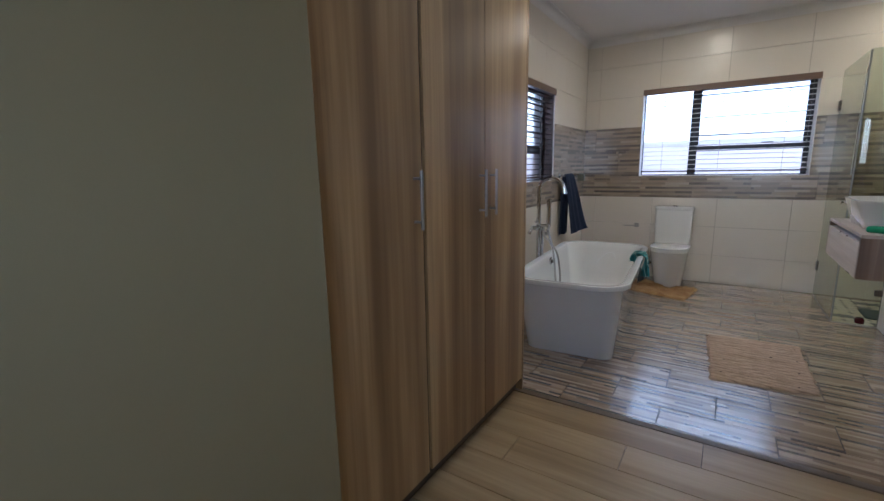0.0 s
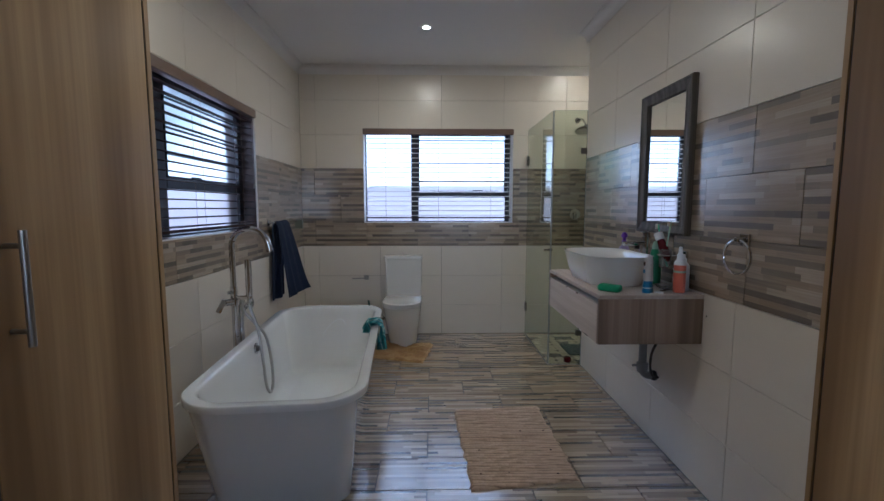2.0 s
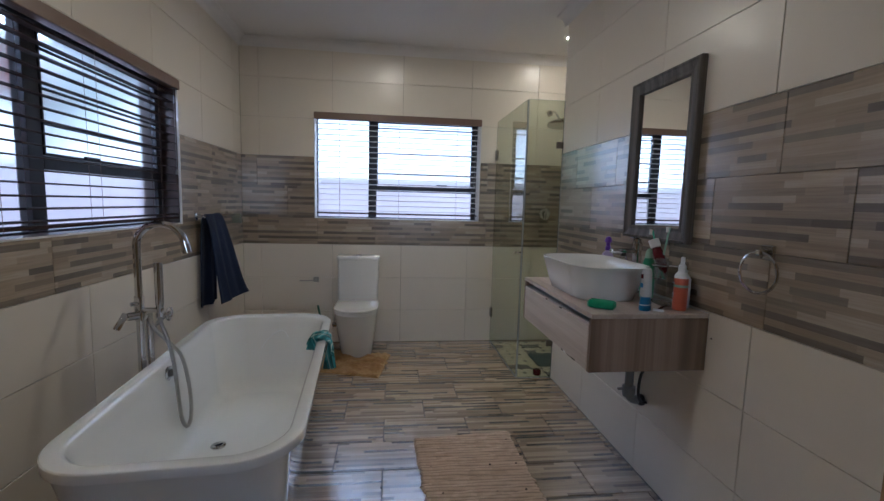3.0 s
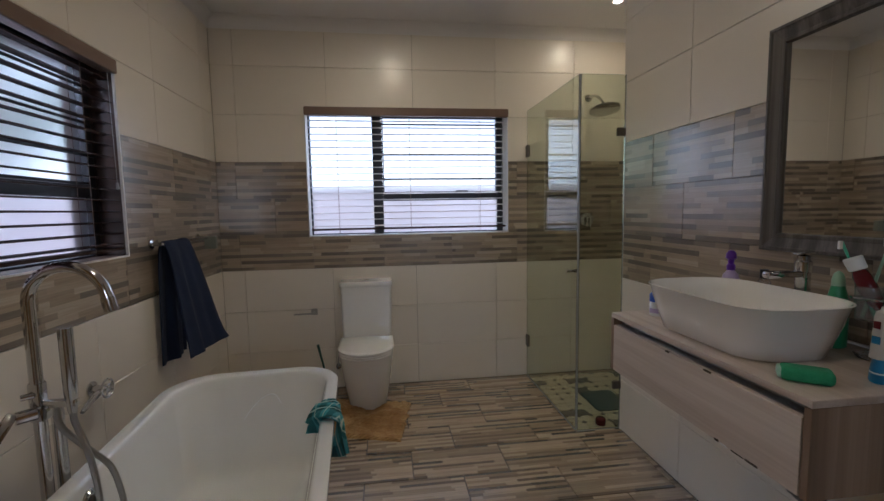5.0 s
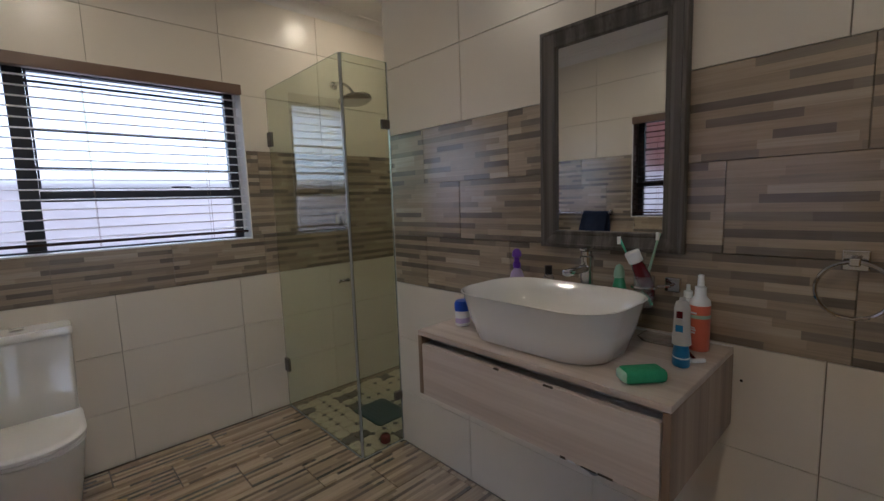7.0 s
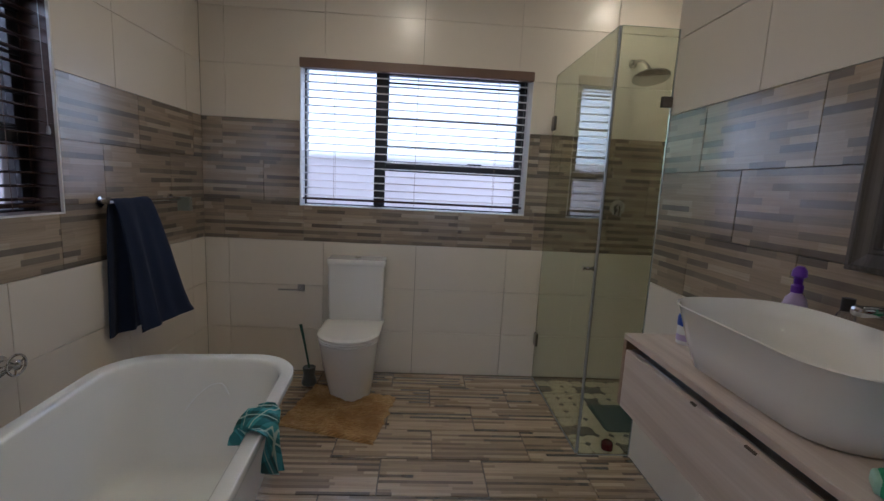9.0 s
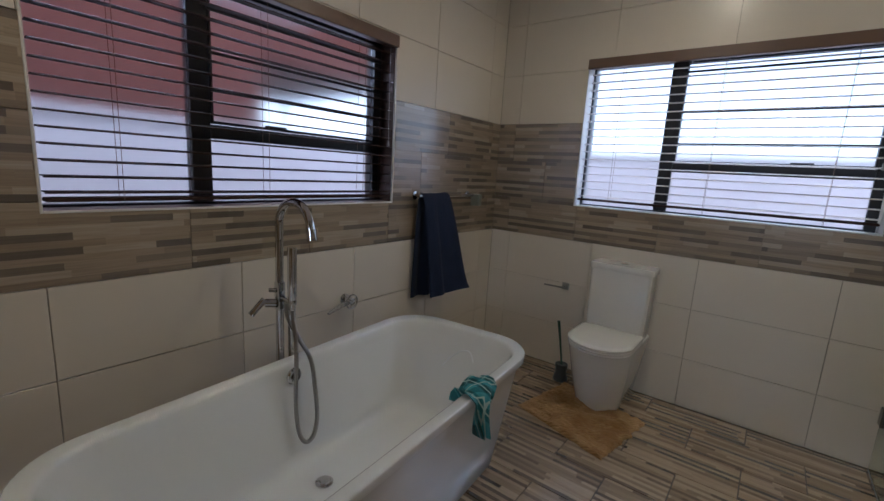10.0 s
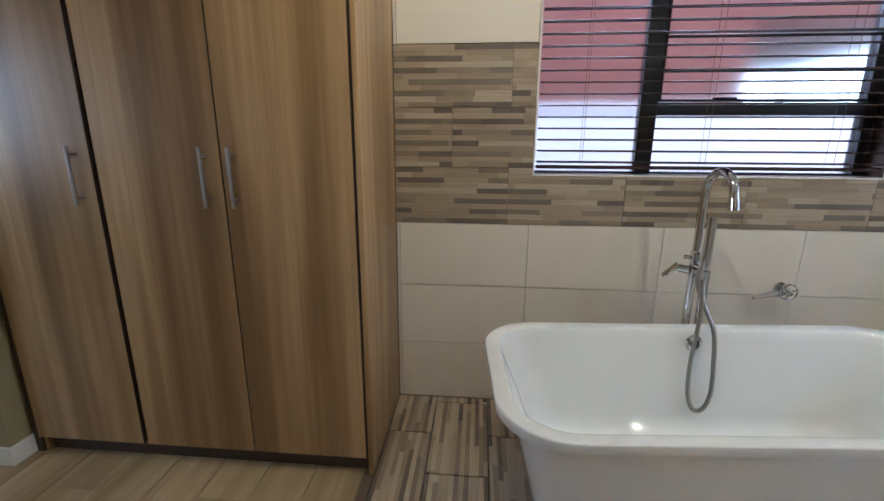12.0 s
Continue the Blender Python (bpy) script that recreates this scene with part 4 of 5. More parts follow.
place("plug", lathe(bmesh.new(), ((0.004, -0.002), (0.004, 0.001), (0.0005, 0.0012)), (W, -2.533, 0.826), 10, Matrix.Rotation(radians(-90), 3, "Y")), BLACK, plug_, smooth=True)
GREYPIPE = mottled("grey_waste_pipe", (0.22, 0.215, 0.21), (0.15, 0.145, 0.14), 0.4, 20)
trap = thing("waste_pipe", "grey plastic waste trap and pipe under the vanity unit", "pipe", pose(2.40, -2.17, 0.45))
TXX, TYY = 2.488, -2.12
place("trap", tube(bmesh.new(), [(TXX, TYY, VZ0 - 0.001), (TXX, TYY, 0.56), (TXX, TYY, 0.44), (TXX + 0.006, TYY, 0.405), (TXX + 0.03, TYY, 0.386), (W, TYY, 0.383)], 0.021, 12, 4), GREYPIPE, trap, smooth=True)
place("collar", lathe(bmesh.new(), ((0.027, 0.0), (0.031, 0.02), (0.031, 0.05), (0.022, 0.055)), (TXX, TYY, 0.405), 14), GREYPIPE, trap, smooth=True)
place("collar_tab", box((TXX - 0.058, TYY - 0.006, 0.437), (TXX - 0.028, TYY + 0.006, 0.449), 0.003), GREYPIPE, trap)
place("wall_flange", lathe(bmesh.new(), ((0.028, 0.0), (0.028, 0.014), (0.022, 0.026)), (W, TYY, 0.383), 14, Matrix.Rotation(radians(-90), 3, "Y")), BLACK, trap, smooth=True)
place("tap_hose", tube(bmesh.new(), [(2.53, TYY - 0.085, VZ0 - 0.001), (2.525, TYY - 0.085, 0.62), (2.50, TYY - 0.07, 0.53), (2.505, TYY - 0.055, 0.44), (2.535, TYY - 0.035, 0.39), (W, TYY - 0.035, 0.385)], 0.007, 8, 6), BLACK, trap, smooth=True)

# basin
basin = thing("wash_basin", "white ceramic countertop basin with flared sides on the vanity unit", "basin", pose(2.285, -2.09, VZ1))
CX, CY, BZ, BH = 2.27, -2.085, VZ1, 0.155
bm = bmesh.new()
rings(bm, [rounded(CX, CY, 0.130, 0.215, 0.095, BZ + 0.0005), rounded(CX, CY, 0.139, 0.224, 0.10, BZ + 0.004), rounded(CX, CY, 0.158, 0.243, 0.11, BZ + 0.07), rounded(CX, CY, 0.178, 0.264, 0.122, BZ + BH - 0.008),
           rounded(CX, CY, 0.182, 0.269, 0.125, BZ + BH - 0.002), rounded(CX, CY, 0.179, 0.266, 0.122, BZ + BH), rounded(CX, CY, 0.174, 0.261, 0.118, BZ + BH - 0.002),
           rounded(CX, CY, 0.162, 0.247, 0.11, BZ + BH - 0.04), rounded(CX, CY, 0.142, 0.222, 0.10, BZ + 0.045), rounded(CX, CY, 0.11, 0.18, 0.09, BZ + 0.022), rounded(CX, CY, 0.02, 0.02, 0.018, BZ + 0.016)])
place("bowl", bm, CERAMIC, basin, smooth=True, sharp=55)
place("waste", lathe(bmesh.new(), ((0.028, 0.017), (0.030, 0.022), (0.022, 0.026), (0.002, 0.027)), (CX, CY, BZ), 18), CHROME, basin, smooth=True)

tap = thing("basin_mixer", "tall chrome basin mixer with a flat lever behind the basin", "tap", pose(2.49, -2.09, VZ1))
FX, FY = 2.492, -2.095
bm = lathe(bmesh.new(), ((0.028, 0.0005), (0.028, 0.006), (0.022, 0.010), (0.020, 0.205), (0.0235, 0.208), (0.0235, 0.240), (0.018, 0.244), (0.018, 0.258), (0.004, 0.262)), (FX, FY, VZ1), 20)
place("body", bm, CHROME, tap, smooth=True)
place("spout", slab(bmesh.new(), (FX - 0.135, FY - 0.015, 0.190), (FX - 0.01, FY + 0.015, 0.213), 0.008, 2, Matrix.Translation((0, 0, VZ1 + 0.0)) ), CHROME, tap, smooth=True)
bm = slab(bmesh.new(), (-0.030, -0.011, 0.0), (0.058, 0.011, 0.007), 0.003, 2)
bm.transform(pose(FX, FY, VZ1 + 0.263, 0, -3, 0))
place("lever", bm, CHROME, tap, smooth=True)

# mirror
MY0, MY1, MZ0, MZ1 = -2.378, -1.885, 1.180, 1.945
mir = thing("wall_mirror", "rectangular mirror in a wide grey-washed wooden frame", "mirror", pose(W, -2.13, 1.56))
fw, x0, x1 = 0.062, W - 0.030, W - 0.0015


def mitred(bm, outer, inner, x_back, profile):
    """A picture frame swept round: profile of (how far in, how far out from the wall)."""
    loops = []
    for s, d in profile:
        y0 = outer[0] + (inner[0] - outer[0]) * s
        y1 = outer[2] + (inner[2] - outer[2]) * s
        z0 = outer[1] + (inner[1] - outer[1]) * s
        z1 = outer[3] + (inner[3] - outer[3]) * s
        loops.append([(x_back - d, y0, z0), (x_back - d, y1, z0), (x_back - d, y1, z1), (x_back - d, y0, z1)])
    loops.append(loops[0])
    rows = [[bm.verts.new(p) for p in l] for l in loops[:-1]]
    rows.append(rows[0])
    for a, b in zip(rows, rows[1:]):
        for i in range(4):
            bm.faces.new((a[i], a[(i + 1) % 4], b[(i + 1) % 4], b[i]))
    return bm


outer, inner = (MY0, MZ0, MY1, MZ1), (MY0 + fw, MZ0 + fw, MY1 - fw, MZ1 - fw)
bm = mitred(bmesh.new(), outer, inner, W - 0.001, ((0, 0), (0, 0.026), (0.05, 0.032), (0.2, 0.033), (0.25, 0.029), (0.75, 0.022), (0.8, 0.024), (0.95, 0.024), (1.0, 0.018), (1.0, 0.0)))
place("frame", bm, MIRFRAME, mir)
place("glass", box((W - 0.012, inner[0] - 0.002, inner[1] - 0.002), (W - 0.006, inner[2] + 0.002, inner[3] + 0.002)), MIRROR, mir)

# towel ring
ring = thing("towel_ring", "chrome round towel ring on a square plate on the tiled wall", "towel ring", pose(W, -2.75, 1.18))
place("wall_plate", box((W - 0.012, -2.775, 1.165), (W + 0.0, -2.725, 1.215), 0.003), CHROME, ring)
place("arm", box((W - 0.045, -2.760, 1.18), (W - 0.012, -2.740, 1.20), 0.003), CHROME, ring)
RY = -2.750
pts = [(W - 0.035 - 0.006 * math.sin(radians(a)), RY + 0.068 * math.sin(radians(a)), 1.122 + 0.068 * math.cos(radians(a))) for a in range(0, 360, 12)]
place("ring", tube(bmesh.new(), pts + [pts[0]], 0.005, 8), CHROME, ring, smooth=True)

# tumbler holder
hold = thing("tumbler_holder", "chrome tumbler holder fixed to the wall by the mirror", "tumbler holder", pose(W, -2.44, 1.05))
HX, HY, HZ = W - 0.070, -2.285, 1.068
place("wall_plate", box((W - 0.012, -2.370, HZ - 0.008), (W, -2.325, HZ + 0.037), 0.003), CHROME, hold)
pts = [(HX + 0.035 * math.cos(radians(a)), HY + 0.035 * math.sin(radians(a)), HZ + 0.012) for a in range(0, 360, 20)]
bm = tube(bmesh.new(), pts + [pts[0]], 0.004, 8)
tube(bm, [(HX + 0.02, HY - 0.03, HZ + 0.012), (W - 0.03, -2.345, HZ + 0.014), (W - 0.01, -2.347, HZ + 0.014)], 0.005, 8)
place("arm", bm, CHROME, hold, smooth=True)
cup = thing("drinking_glass", "clear glass tumbler holding toothbrushes in a chrome holder", "glass", pose(HX, HY, HZ - 0.05))
place("tumbler", lathe(bmesh.new(), ((0.026, -0.05), (0.0305, 0.045), (0.0285, 0.045), (0.0245, -0.044)), (HX, HY, HZ), 20), CLEAR, cup, smooth=True)
FRAGR = mottled("pale_green_print", (0.32, 0.50, 0.38), (0.25, 0.42, 0.30), 0.4, 20)
MINT = mottled("mint_plastic", (0.12, 0.55, 0.36), (0.08, 0.45, 0.28), 0.3, 30)
for lean, col in (((0.0, 0.080, 0.160), MINT), ((0.0, -0.042, 0.178), FRAGR)):
    tb = thing("toothbrush", "mint green and white toothbrush standing in the clear glass", "toothbrush", pose(HX, HY, HZ - 0.04))
    a = Vector((HX - lean[0] * 0.2, HY - lean[1] * 0.3, HZ - 0.043))
    b = Vector((HX + lean[0] * 0.7, HY + lean[1], HZ + lean[2]))
    place("handle", tube(bmesh.new(), [a, a.lerp(b, 0.4), a.lerp(b, 0.8), b], [0.005, 0.0045, 0.003, 0.0045], 8), col, tb, smooth=True)
    d = (b - a).normalized()
    bm = box((-0.010, -0.004, -0.012), (0.0, 0.004, 0.012), 0.001)
    bm.transform(Matrix.Translation(b - d * 0.008 + Vector((-0.004, 0, 0))))
    place("bristles", bm, CERAMIC, tb)


# ---- bottles ----
def bottle(label, x, y, prof, mat, cap=None, capmat=None, band=None, bandmat=None, squash=1.0, turn=0.0, name="toiletry_bottle", category="bottle"):
    """A bottle from its outline; a cap and a printed band are parts."""
    ob = thing(name, label, category, pose(x, y, VZ1))
    sq = pose(x, y, VZ1 + 0.0005, 0, 0, turn) @ Matrix.Diagonal((1, squash, 1, 1))
    bm = lathe(bmesh.new(), prof, (0, 0, 0), 22)
    bm.transform(sq)
    place("bottle_body", bm, mat, ob, smooth=True)
    if cap:
        bm = lathe(bmesh.new(), cap, (0, 0, 0), 18)
        bm.transform(pose(x, y, VZ1 + 0.0005, 0, 0, turn))
        place("cap", bm, capmat, ob, smooth=True)
    if band:
        bm = lathe(bmesh.new(), band, (0, 0, 0), 22, cap=False)
        bm.transform(sq)
        place("printed_label", bm, bandmat, ob, smooth=True)
    return ob


ORANGE = mottled("orange_plastic", (0.62, 0.15, 0.085), (0.55, 0.12, 0.07), 0.35, 20)
BLUEP = mottled("blue_plastic", (0.015, 0.17, 0.36), (0.01, 0.13, 0.30), 0.3, 20)
BLUECAP = mottled("deep_blue_plastic", (0.015, 0.06, 0.42), (0.01, 0.05, 0.34), 0.3, 20)
PURPLE = mottled("purple_plastic", (0.13, 0.03, 0.42), (0.10, 0.02, 0.34), 0.3, 20)
LILAC = mottled("lilac_plastic", (0.50, 0.42, 0.66), (0.42, 0.34, 0.60), 0.3, 20)
MAROON = mottled("maroon_plastic", (0.10, 0.008, 0.012), (0.08, 0.006, 0.010), 0.2, 20)
LEAF = mottled("leaf_green_plastic", (0.045, 0.30, 0.14), (0.03, 0.22, 0.10), 0.3, 20)

ob = bottle("orange-red bottle with a white cap standing on the vanity", 2.480, -2.445,
            ((0.0245, 0), (0.0265, 0.004), (0.0265, 0.130), (0.024, 0.142), (0.018, 0.150), (0.014, 0.156)), ORANGE,
            ((0.0268, 0.130), (0.0250, 0.143), (0.0165, 0.153), (0.0145, 0.158), (0.0145, 0.180), (0.009, 0.184), (0.0075, 0.214), (0.002, 0.216)), WHITEP,
            ((0.0269, 0.094), (0.0269, 0.104)), FRAGR)
for z, wdt in ((0.108, 0.016), (0.066, 0.010), (0.060, 0.014), (0.052, 0.011)):
    bm = box((-0.0282, -wdt * 0.8, z), (-0.0260, wdt * 0.8, z + 0.004))
    bm.transform(pose(2.480, -2.445, VZ1, 0, 0, -25))
    place("print_bar", bm, WHITEP, ob)
bottle("white pump bottle standing behind the orange bottle", 2.525, -2.40, ((0.024, 0), (0.026, 0.003), (0.026, 0.12), (0.016, 0.135)), WHITEP,
       ((0.012, 0.136), (0.012, 0.155), (0.006, 0.158), (0.005, 0.175), (0.001, 0.176)), WHITEP)
squeeze = bottle("cream and blue conical squeeze bottle standing on the vanity", 2.330, -2.447, ((0.028, 0), (0.030, 0.004), (0.028, 0.032), (0.023, 0.055)), BLUEP,
       ((0.0228, 0.056), (0.0195, 0.105), (0.0185, 0.150), (0.015, 0.166), (0.008, 0.170), (0.007, 0.178), (0.002, 0.179)), PALEP, ((0.0290, 0.022), (0.0272, 0.034)), WHITEP, 0.70, 30)
for z, wdt, mt in ((0.128, 0.010, MAROON), (0.092, 0.012, BLUEP)):
    bm = box((-0.0212, -wdt, z), (-0.0188, wdt, z + 0.018), 0.001)
    bm.transform(pose(2.330, -2.447, VZ1, 0, 0, 0) @ Matrix.Diagonal((1, 0.75, 1, 1)))
    place("print_patch", bm, mt, squeeze)
bottle("small white jar with a deep blue screw lid on the vanity", 2.220, -1.765, ((0.025, 0), (0.028, 0.003), (0.028, 0.050), (0.026, 0.054)), WHITEP,
       ((0.028, 0.055), (0.0285, 0.060), (0.0285, 0.080), (0.023, 0.090), (0.002, 0.091)), BLUECAP, ((0.0283, 0.012), (0.0283, 0.030)), LILAC, 0.85, 0, "cream_jar", "jar")
bottle("pale lilac plastic dispenser with a purple pump by the tiled wall", 2.505, -1.792, ((0.032, 0), (0.035, 0.004), (0.035, 0.13), (0.028, 0.155), (0.014, 0.17)), LILAC,
       ((0.0145, 0.171), (0.015, 0.190), (0.010, 0.197), (0.011, 0.212), (0.019, 0.218), (0.017, 0.235), (0.009, 0.246), (0.002, 0.248)), PURPLE, ((0.0353, 0.03), (0.0353, 0.115)), LILAC, 0.7)
bottle("small clear bottle with a black cap behind the basin", 2.522, -1.925, ((0.017, 0), (0.020, 0.003), (0.020, 0.145), (0.013, 0.157)), CLEAR,
       ((0.014, 0.158), (0.014, 0.190), (0.002, 0.192)), BLACK)
bottle("green bottle with a narrow pale cap behind the basin", 2.482, -2.212, ((0.027, 0), (0.033, 0.004), (0.034, 0.11), (0.028, 0.150), (0.019, 0.182)), LEAF,
       ((0.0165, 0.183), (0.0160, 0.200), (0.011, 0.218), (0.002, 0.226)), FRAGR, None, None, 0.7)
ob = thing("toiletry_bottle", "maroon squeezy tube with a white cap leaning in the tumbler holder", "bottle", pose(2.46, -2.30, 1.02))
m = pose(2.500, -2.308, 1.050, -20, -13, 0)
bm = lathe(bmesh.new(), ((0.006, 0), (0.017, 0.02), (0.022, 0.07), (0.020, 0.100), (0.015, 0.116)), (0, 0, 0), 20)
bm.transform(m)
place("bottle_body", bm, MAROON, ob, smooth=True)
bm = lathe(bmesh.new(), ((0.019, 0.1165), (0.0215, 0.119), (0.0225, 0.150), (0.020, 0.153), (0.003, 0.153)), (0, 0, 0), 20)
bm.transform(m)
place("cap", bm, WHITEP, ob, smooth=True)

soap = thing("sponge", "green scouring sponge lying on the front of the vanity", "sponge", pose(2.165, -2.40, VZ1))
SPG = mottled("green_sponge", (0.04, 0.30, 0.14), (0.02, 0.20, 0.09), 0.9, 60, 0.8, 300)
bm = box((-0.052, -0.028, 0.0005), (0.052, 0.028, 0.034), 0.013, 4)
bm.transform(pose(2.165, -2.415, VZ1, 0, 0, -40))
place("block", bm, SPG, soap, smooth=True)
bm = box((-0.056, -0.023, 0.004), (-0.040, 0.023, 0.030), 0.0075, 3)
bm.transform(pose(2.165, -2.415, VZ1, 0, 0, -40))
place("pale_end", bm, FRAGR, soap, "pale mint end of the sponge", smooth=True)
razor = thing("razor", "dark red and white disposable razor lying on the vanity", "razor", pose(2.42, -2.44, VZ1))
place("handle", tube(bmesh.new(), [(2.37, -2.47, VZ1 + 0.006), (2.41, -2.44, VZ1 + 0.009), (2.455, -2.40, VZ1 + 0.007)], 0.0045, 8), MAROON, razor, smooth=True)
bm = box((-0.02, -0.006, 0.0), (0.02, 0.006, 0.010), 0.003)
bm.transform(pose(2.37, -2.475, VZ1 + 0.001, 0, 0, -40))
place("razor_head", bm, WHITEP, razor)
tray = thing("soap_tray", "low clear glass soap dish against the wall on the vanity", "soap dish", pose(2.50, -2.36, VZ1))
bm = bmesh.new()
rings(bm, [rounded(2.49, -2.345, 0.042, 0.055, 0.02, VZ1 + 0.0005), rounded(2.49, -2.345, 0.05, 0.062, 0.02, VZ1 + 0.014), rounded(2.49, -2.345, 0.047, 0.059, 0.02, VZ1 + 0.014), rounded(2.49, -2.345, 0.04, 0.052, 0.02, VZ1 + 0.004)])
place("dish", bm, CLEAR, tray, smooth=True)

# ---- shower ----
GX, GTOP, GY = 2.290, 2.088, -0.920
scr = thing("shower_enclosure", "frameless clear glass shower enclosure with a hinged door", "shower screen", pose(GX, GY, 0))
door = place("door", box((GX - 0.004, GY + 0.012, 0.012), (GX + 0.004, -0.012, GTOP)), GLASS, scr, "clear glass door")
fixed = place("fixed_panel", box((GX + 0.006, GY - 0.004, 0.006), (W - 0.003, GY + 0.004, GTOP)), GLASS, scr, "clear glass fixed panel")
door.visible_shadow = fixed.visible_shadow = False
bm = box((GX - 0.004, GY - 0.002, 0.012), (GX + 0.0055, GY + 0.011, GTOP), 0.001)
place("seal", bm, SEAL, scr, "pale door seal strip")
place("wall_channel", box((W - 0.0025, GY - 0.008, 0.006), (W + 0.003, GY + 0.008, GTOP), 0.001), SEAL, scr)
bm = box((GX - 0.0045, GY + 0.012, 0.0005), (GX + 0.0045, -0.012, 0.0115), 0.001)
slab(bm, (GX + 0.006, GY - 0.0045, 0.0005), (W - 0.003, GY + 0.0045, 0.0055), 0.001)
place("bottom_seal", bm, SEAL, scr)
bm = box((GX - 0.0041, GY + 0.012, GTOP + 0.0002), (GX + 0.0041, -0.012, GTOP + 0.0015))
slab(bm, (GX + 0.006, GY - 0.0041, GTOP + 0.0002), (W - 0.003, GY + 0.0041, GTOP + 0.0015))
place("glass_edge", bm, EDGE, scr)
for z in (0.295, 1.785):
    bm = box((GX - 0.012, -0.058, z - 0.045), (GX + 0.012, -0.001, z + 0.045), 0.003)
    place("hinge", bm, HINGE, scr)
for z in (0.275, 1.772):
    bm = box((W - 0.048, GY - 0.012, z - 0.024), (W + 0.002, GY + 0.012, z + 0.024), 0.003)
    place("clamp", bm, HINGE, scr)
bm = lathe(bmesh.new(), ((0.010, -0.035), (0.012, -0.030), (0.006, -0.014), (0.010, -0.006), (0.010, 0.006), (0.006, 0.014), (0.012, 0.030), (0.010, 0.035)), (GX, GY + 0.085, 0.965), 14, side)
place("door_knob", bm, CHROME, scr, smooth=True)

SHX = 2.785
rose = thing("rain_shower", "round chrome rain shower head on a bent wall arm", "shower head", pose(SHX, -0.001, 2.14))
bm = lathe(bmesh.new(), ((0.028, 0.0), (0.028, 0.006), (0.012, 0.009)), (SHX, -0.0005, 2.195), 16, Matrix.Rotation(radians(90), 3, "X"))
place("flange", bm, CHROME, rose, smooth=True)
place("arm", tube(bmesh.new(), [(SHX, -0.006, 2.195), (SHX, -0.08, 2.195), (SHX, -0.16, 2.165), (SHX, -0.225, 2.115), (SHX, -0.252, 2.085)], 0.010, 12, 4), CHROME, rose, smooth=True)
bm = lathe(bmesh.new(), ((0.014, 0.045), (0.018, 0.03), (0.024, 0.020), (0.095, 0.009), (0.108, 0.003), (0.108, -0.004), (0.102, -0.006), (0.002, -0.006)), (0, 0, 0), 28)
bm.transform(pose(SHX, -0.264, 2.050, -14, 0, 0))
place("rose", bm, CHROME, rose, smooth=True)
sv = thing("shower_valve", "round chrome shower mixer valve on the strip-tiled wall", "tap", pose(SHX, 0, 1.25))
bm = lathe(bmesh.new(), ((0.055, 0.0), (0.055, 0.006), (0.028, 0.010), (0.026, 0.05), (0.002, 0.052)), (SHX, -0.0005, 1.25), 20, Matrix.Rotation(radians(90), 3, "X"))
place("valve_body", bm, CHROME, sv, smooth=True)
place("lever", box((SHX - 0.008, -0.06, 1.19), (SHX + 0.008, -0.047, 1.265), 0.004), CHROME, sv)
PET = mottled("dark_teal_rubber", (0.02, 0.055, 0.06), (0.014, 0.04, 0.045), 0.6, 20)
mat2 = thing("shower_mat", "dark teal rubber mat lying on the pebble mosaic shower floor", "mat", pose(2.60, -0.50, 0.003))
bm = bmesh.new()
rings(bm, [rounded(2.66, -0.56, 0.12, 0.15, 0.03, 0.0042), rounded(2.66, -0.56, 0.12, 0.15, 0.03, 0.010), rounded(2.66, -0.56, 0.112, 0.142, 0.026, 0.013)])
for i in range(7):
    slab(bm, (2.565 + i * 0.03, -0.69, 0.0131), (2.575 + i * 0.03, -0.43, 0.0155), 0.001, 1)
place("rubber", bm, PET, mat2)
plug = thing("shower_door_stop", "small round maroon stopper on the shower floor", "door stop", pose(2.47, -0.87, 0.003))
place("stopper", lathe(bmesh.new(), ((0.025, 0.0045), (0.03, 0.008), (0.03, 0.04), (0.022, 0.05), (0.003, 0.052)), (2.47, -0.87, 0), 16), MAROON, plug, smooth=True)


# ---- cabinets ----
HANDLE = mottled("dull_handle_steel", (0.40, 0.37, 0.34), (0.33, 0.305, 0.28), 0.38, 30, 0.04, Metallic=1.0)

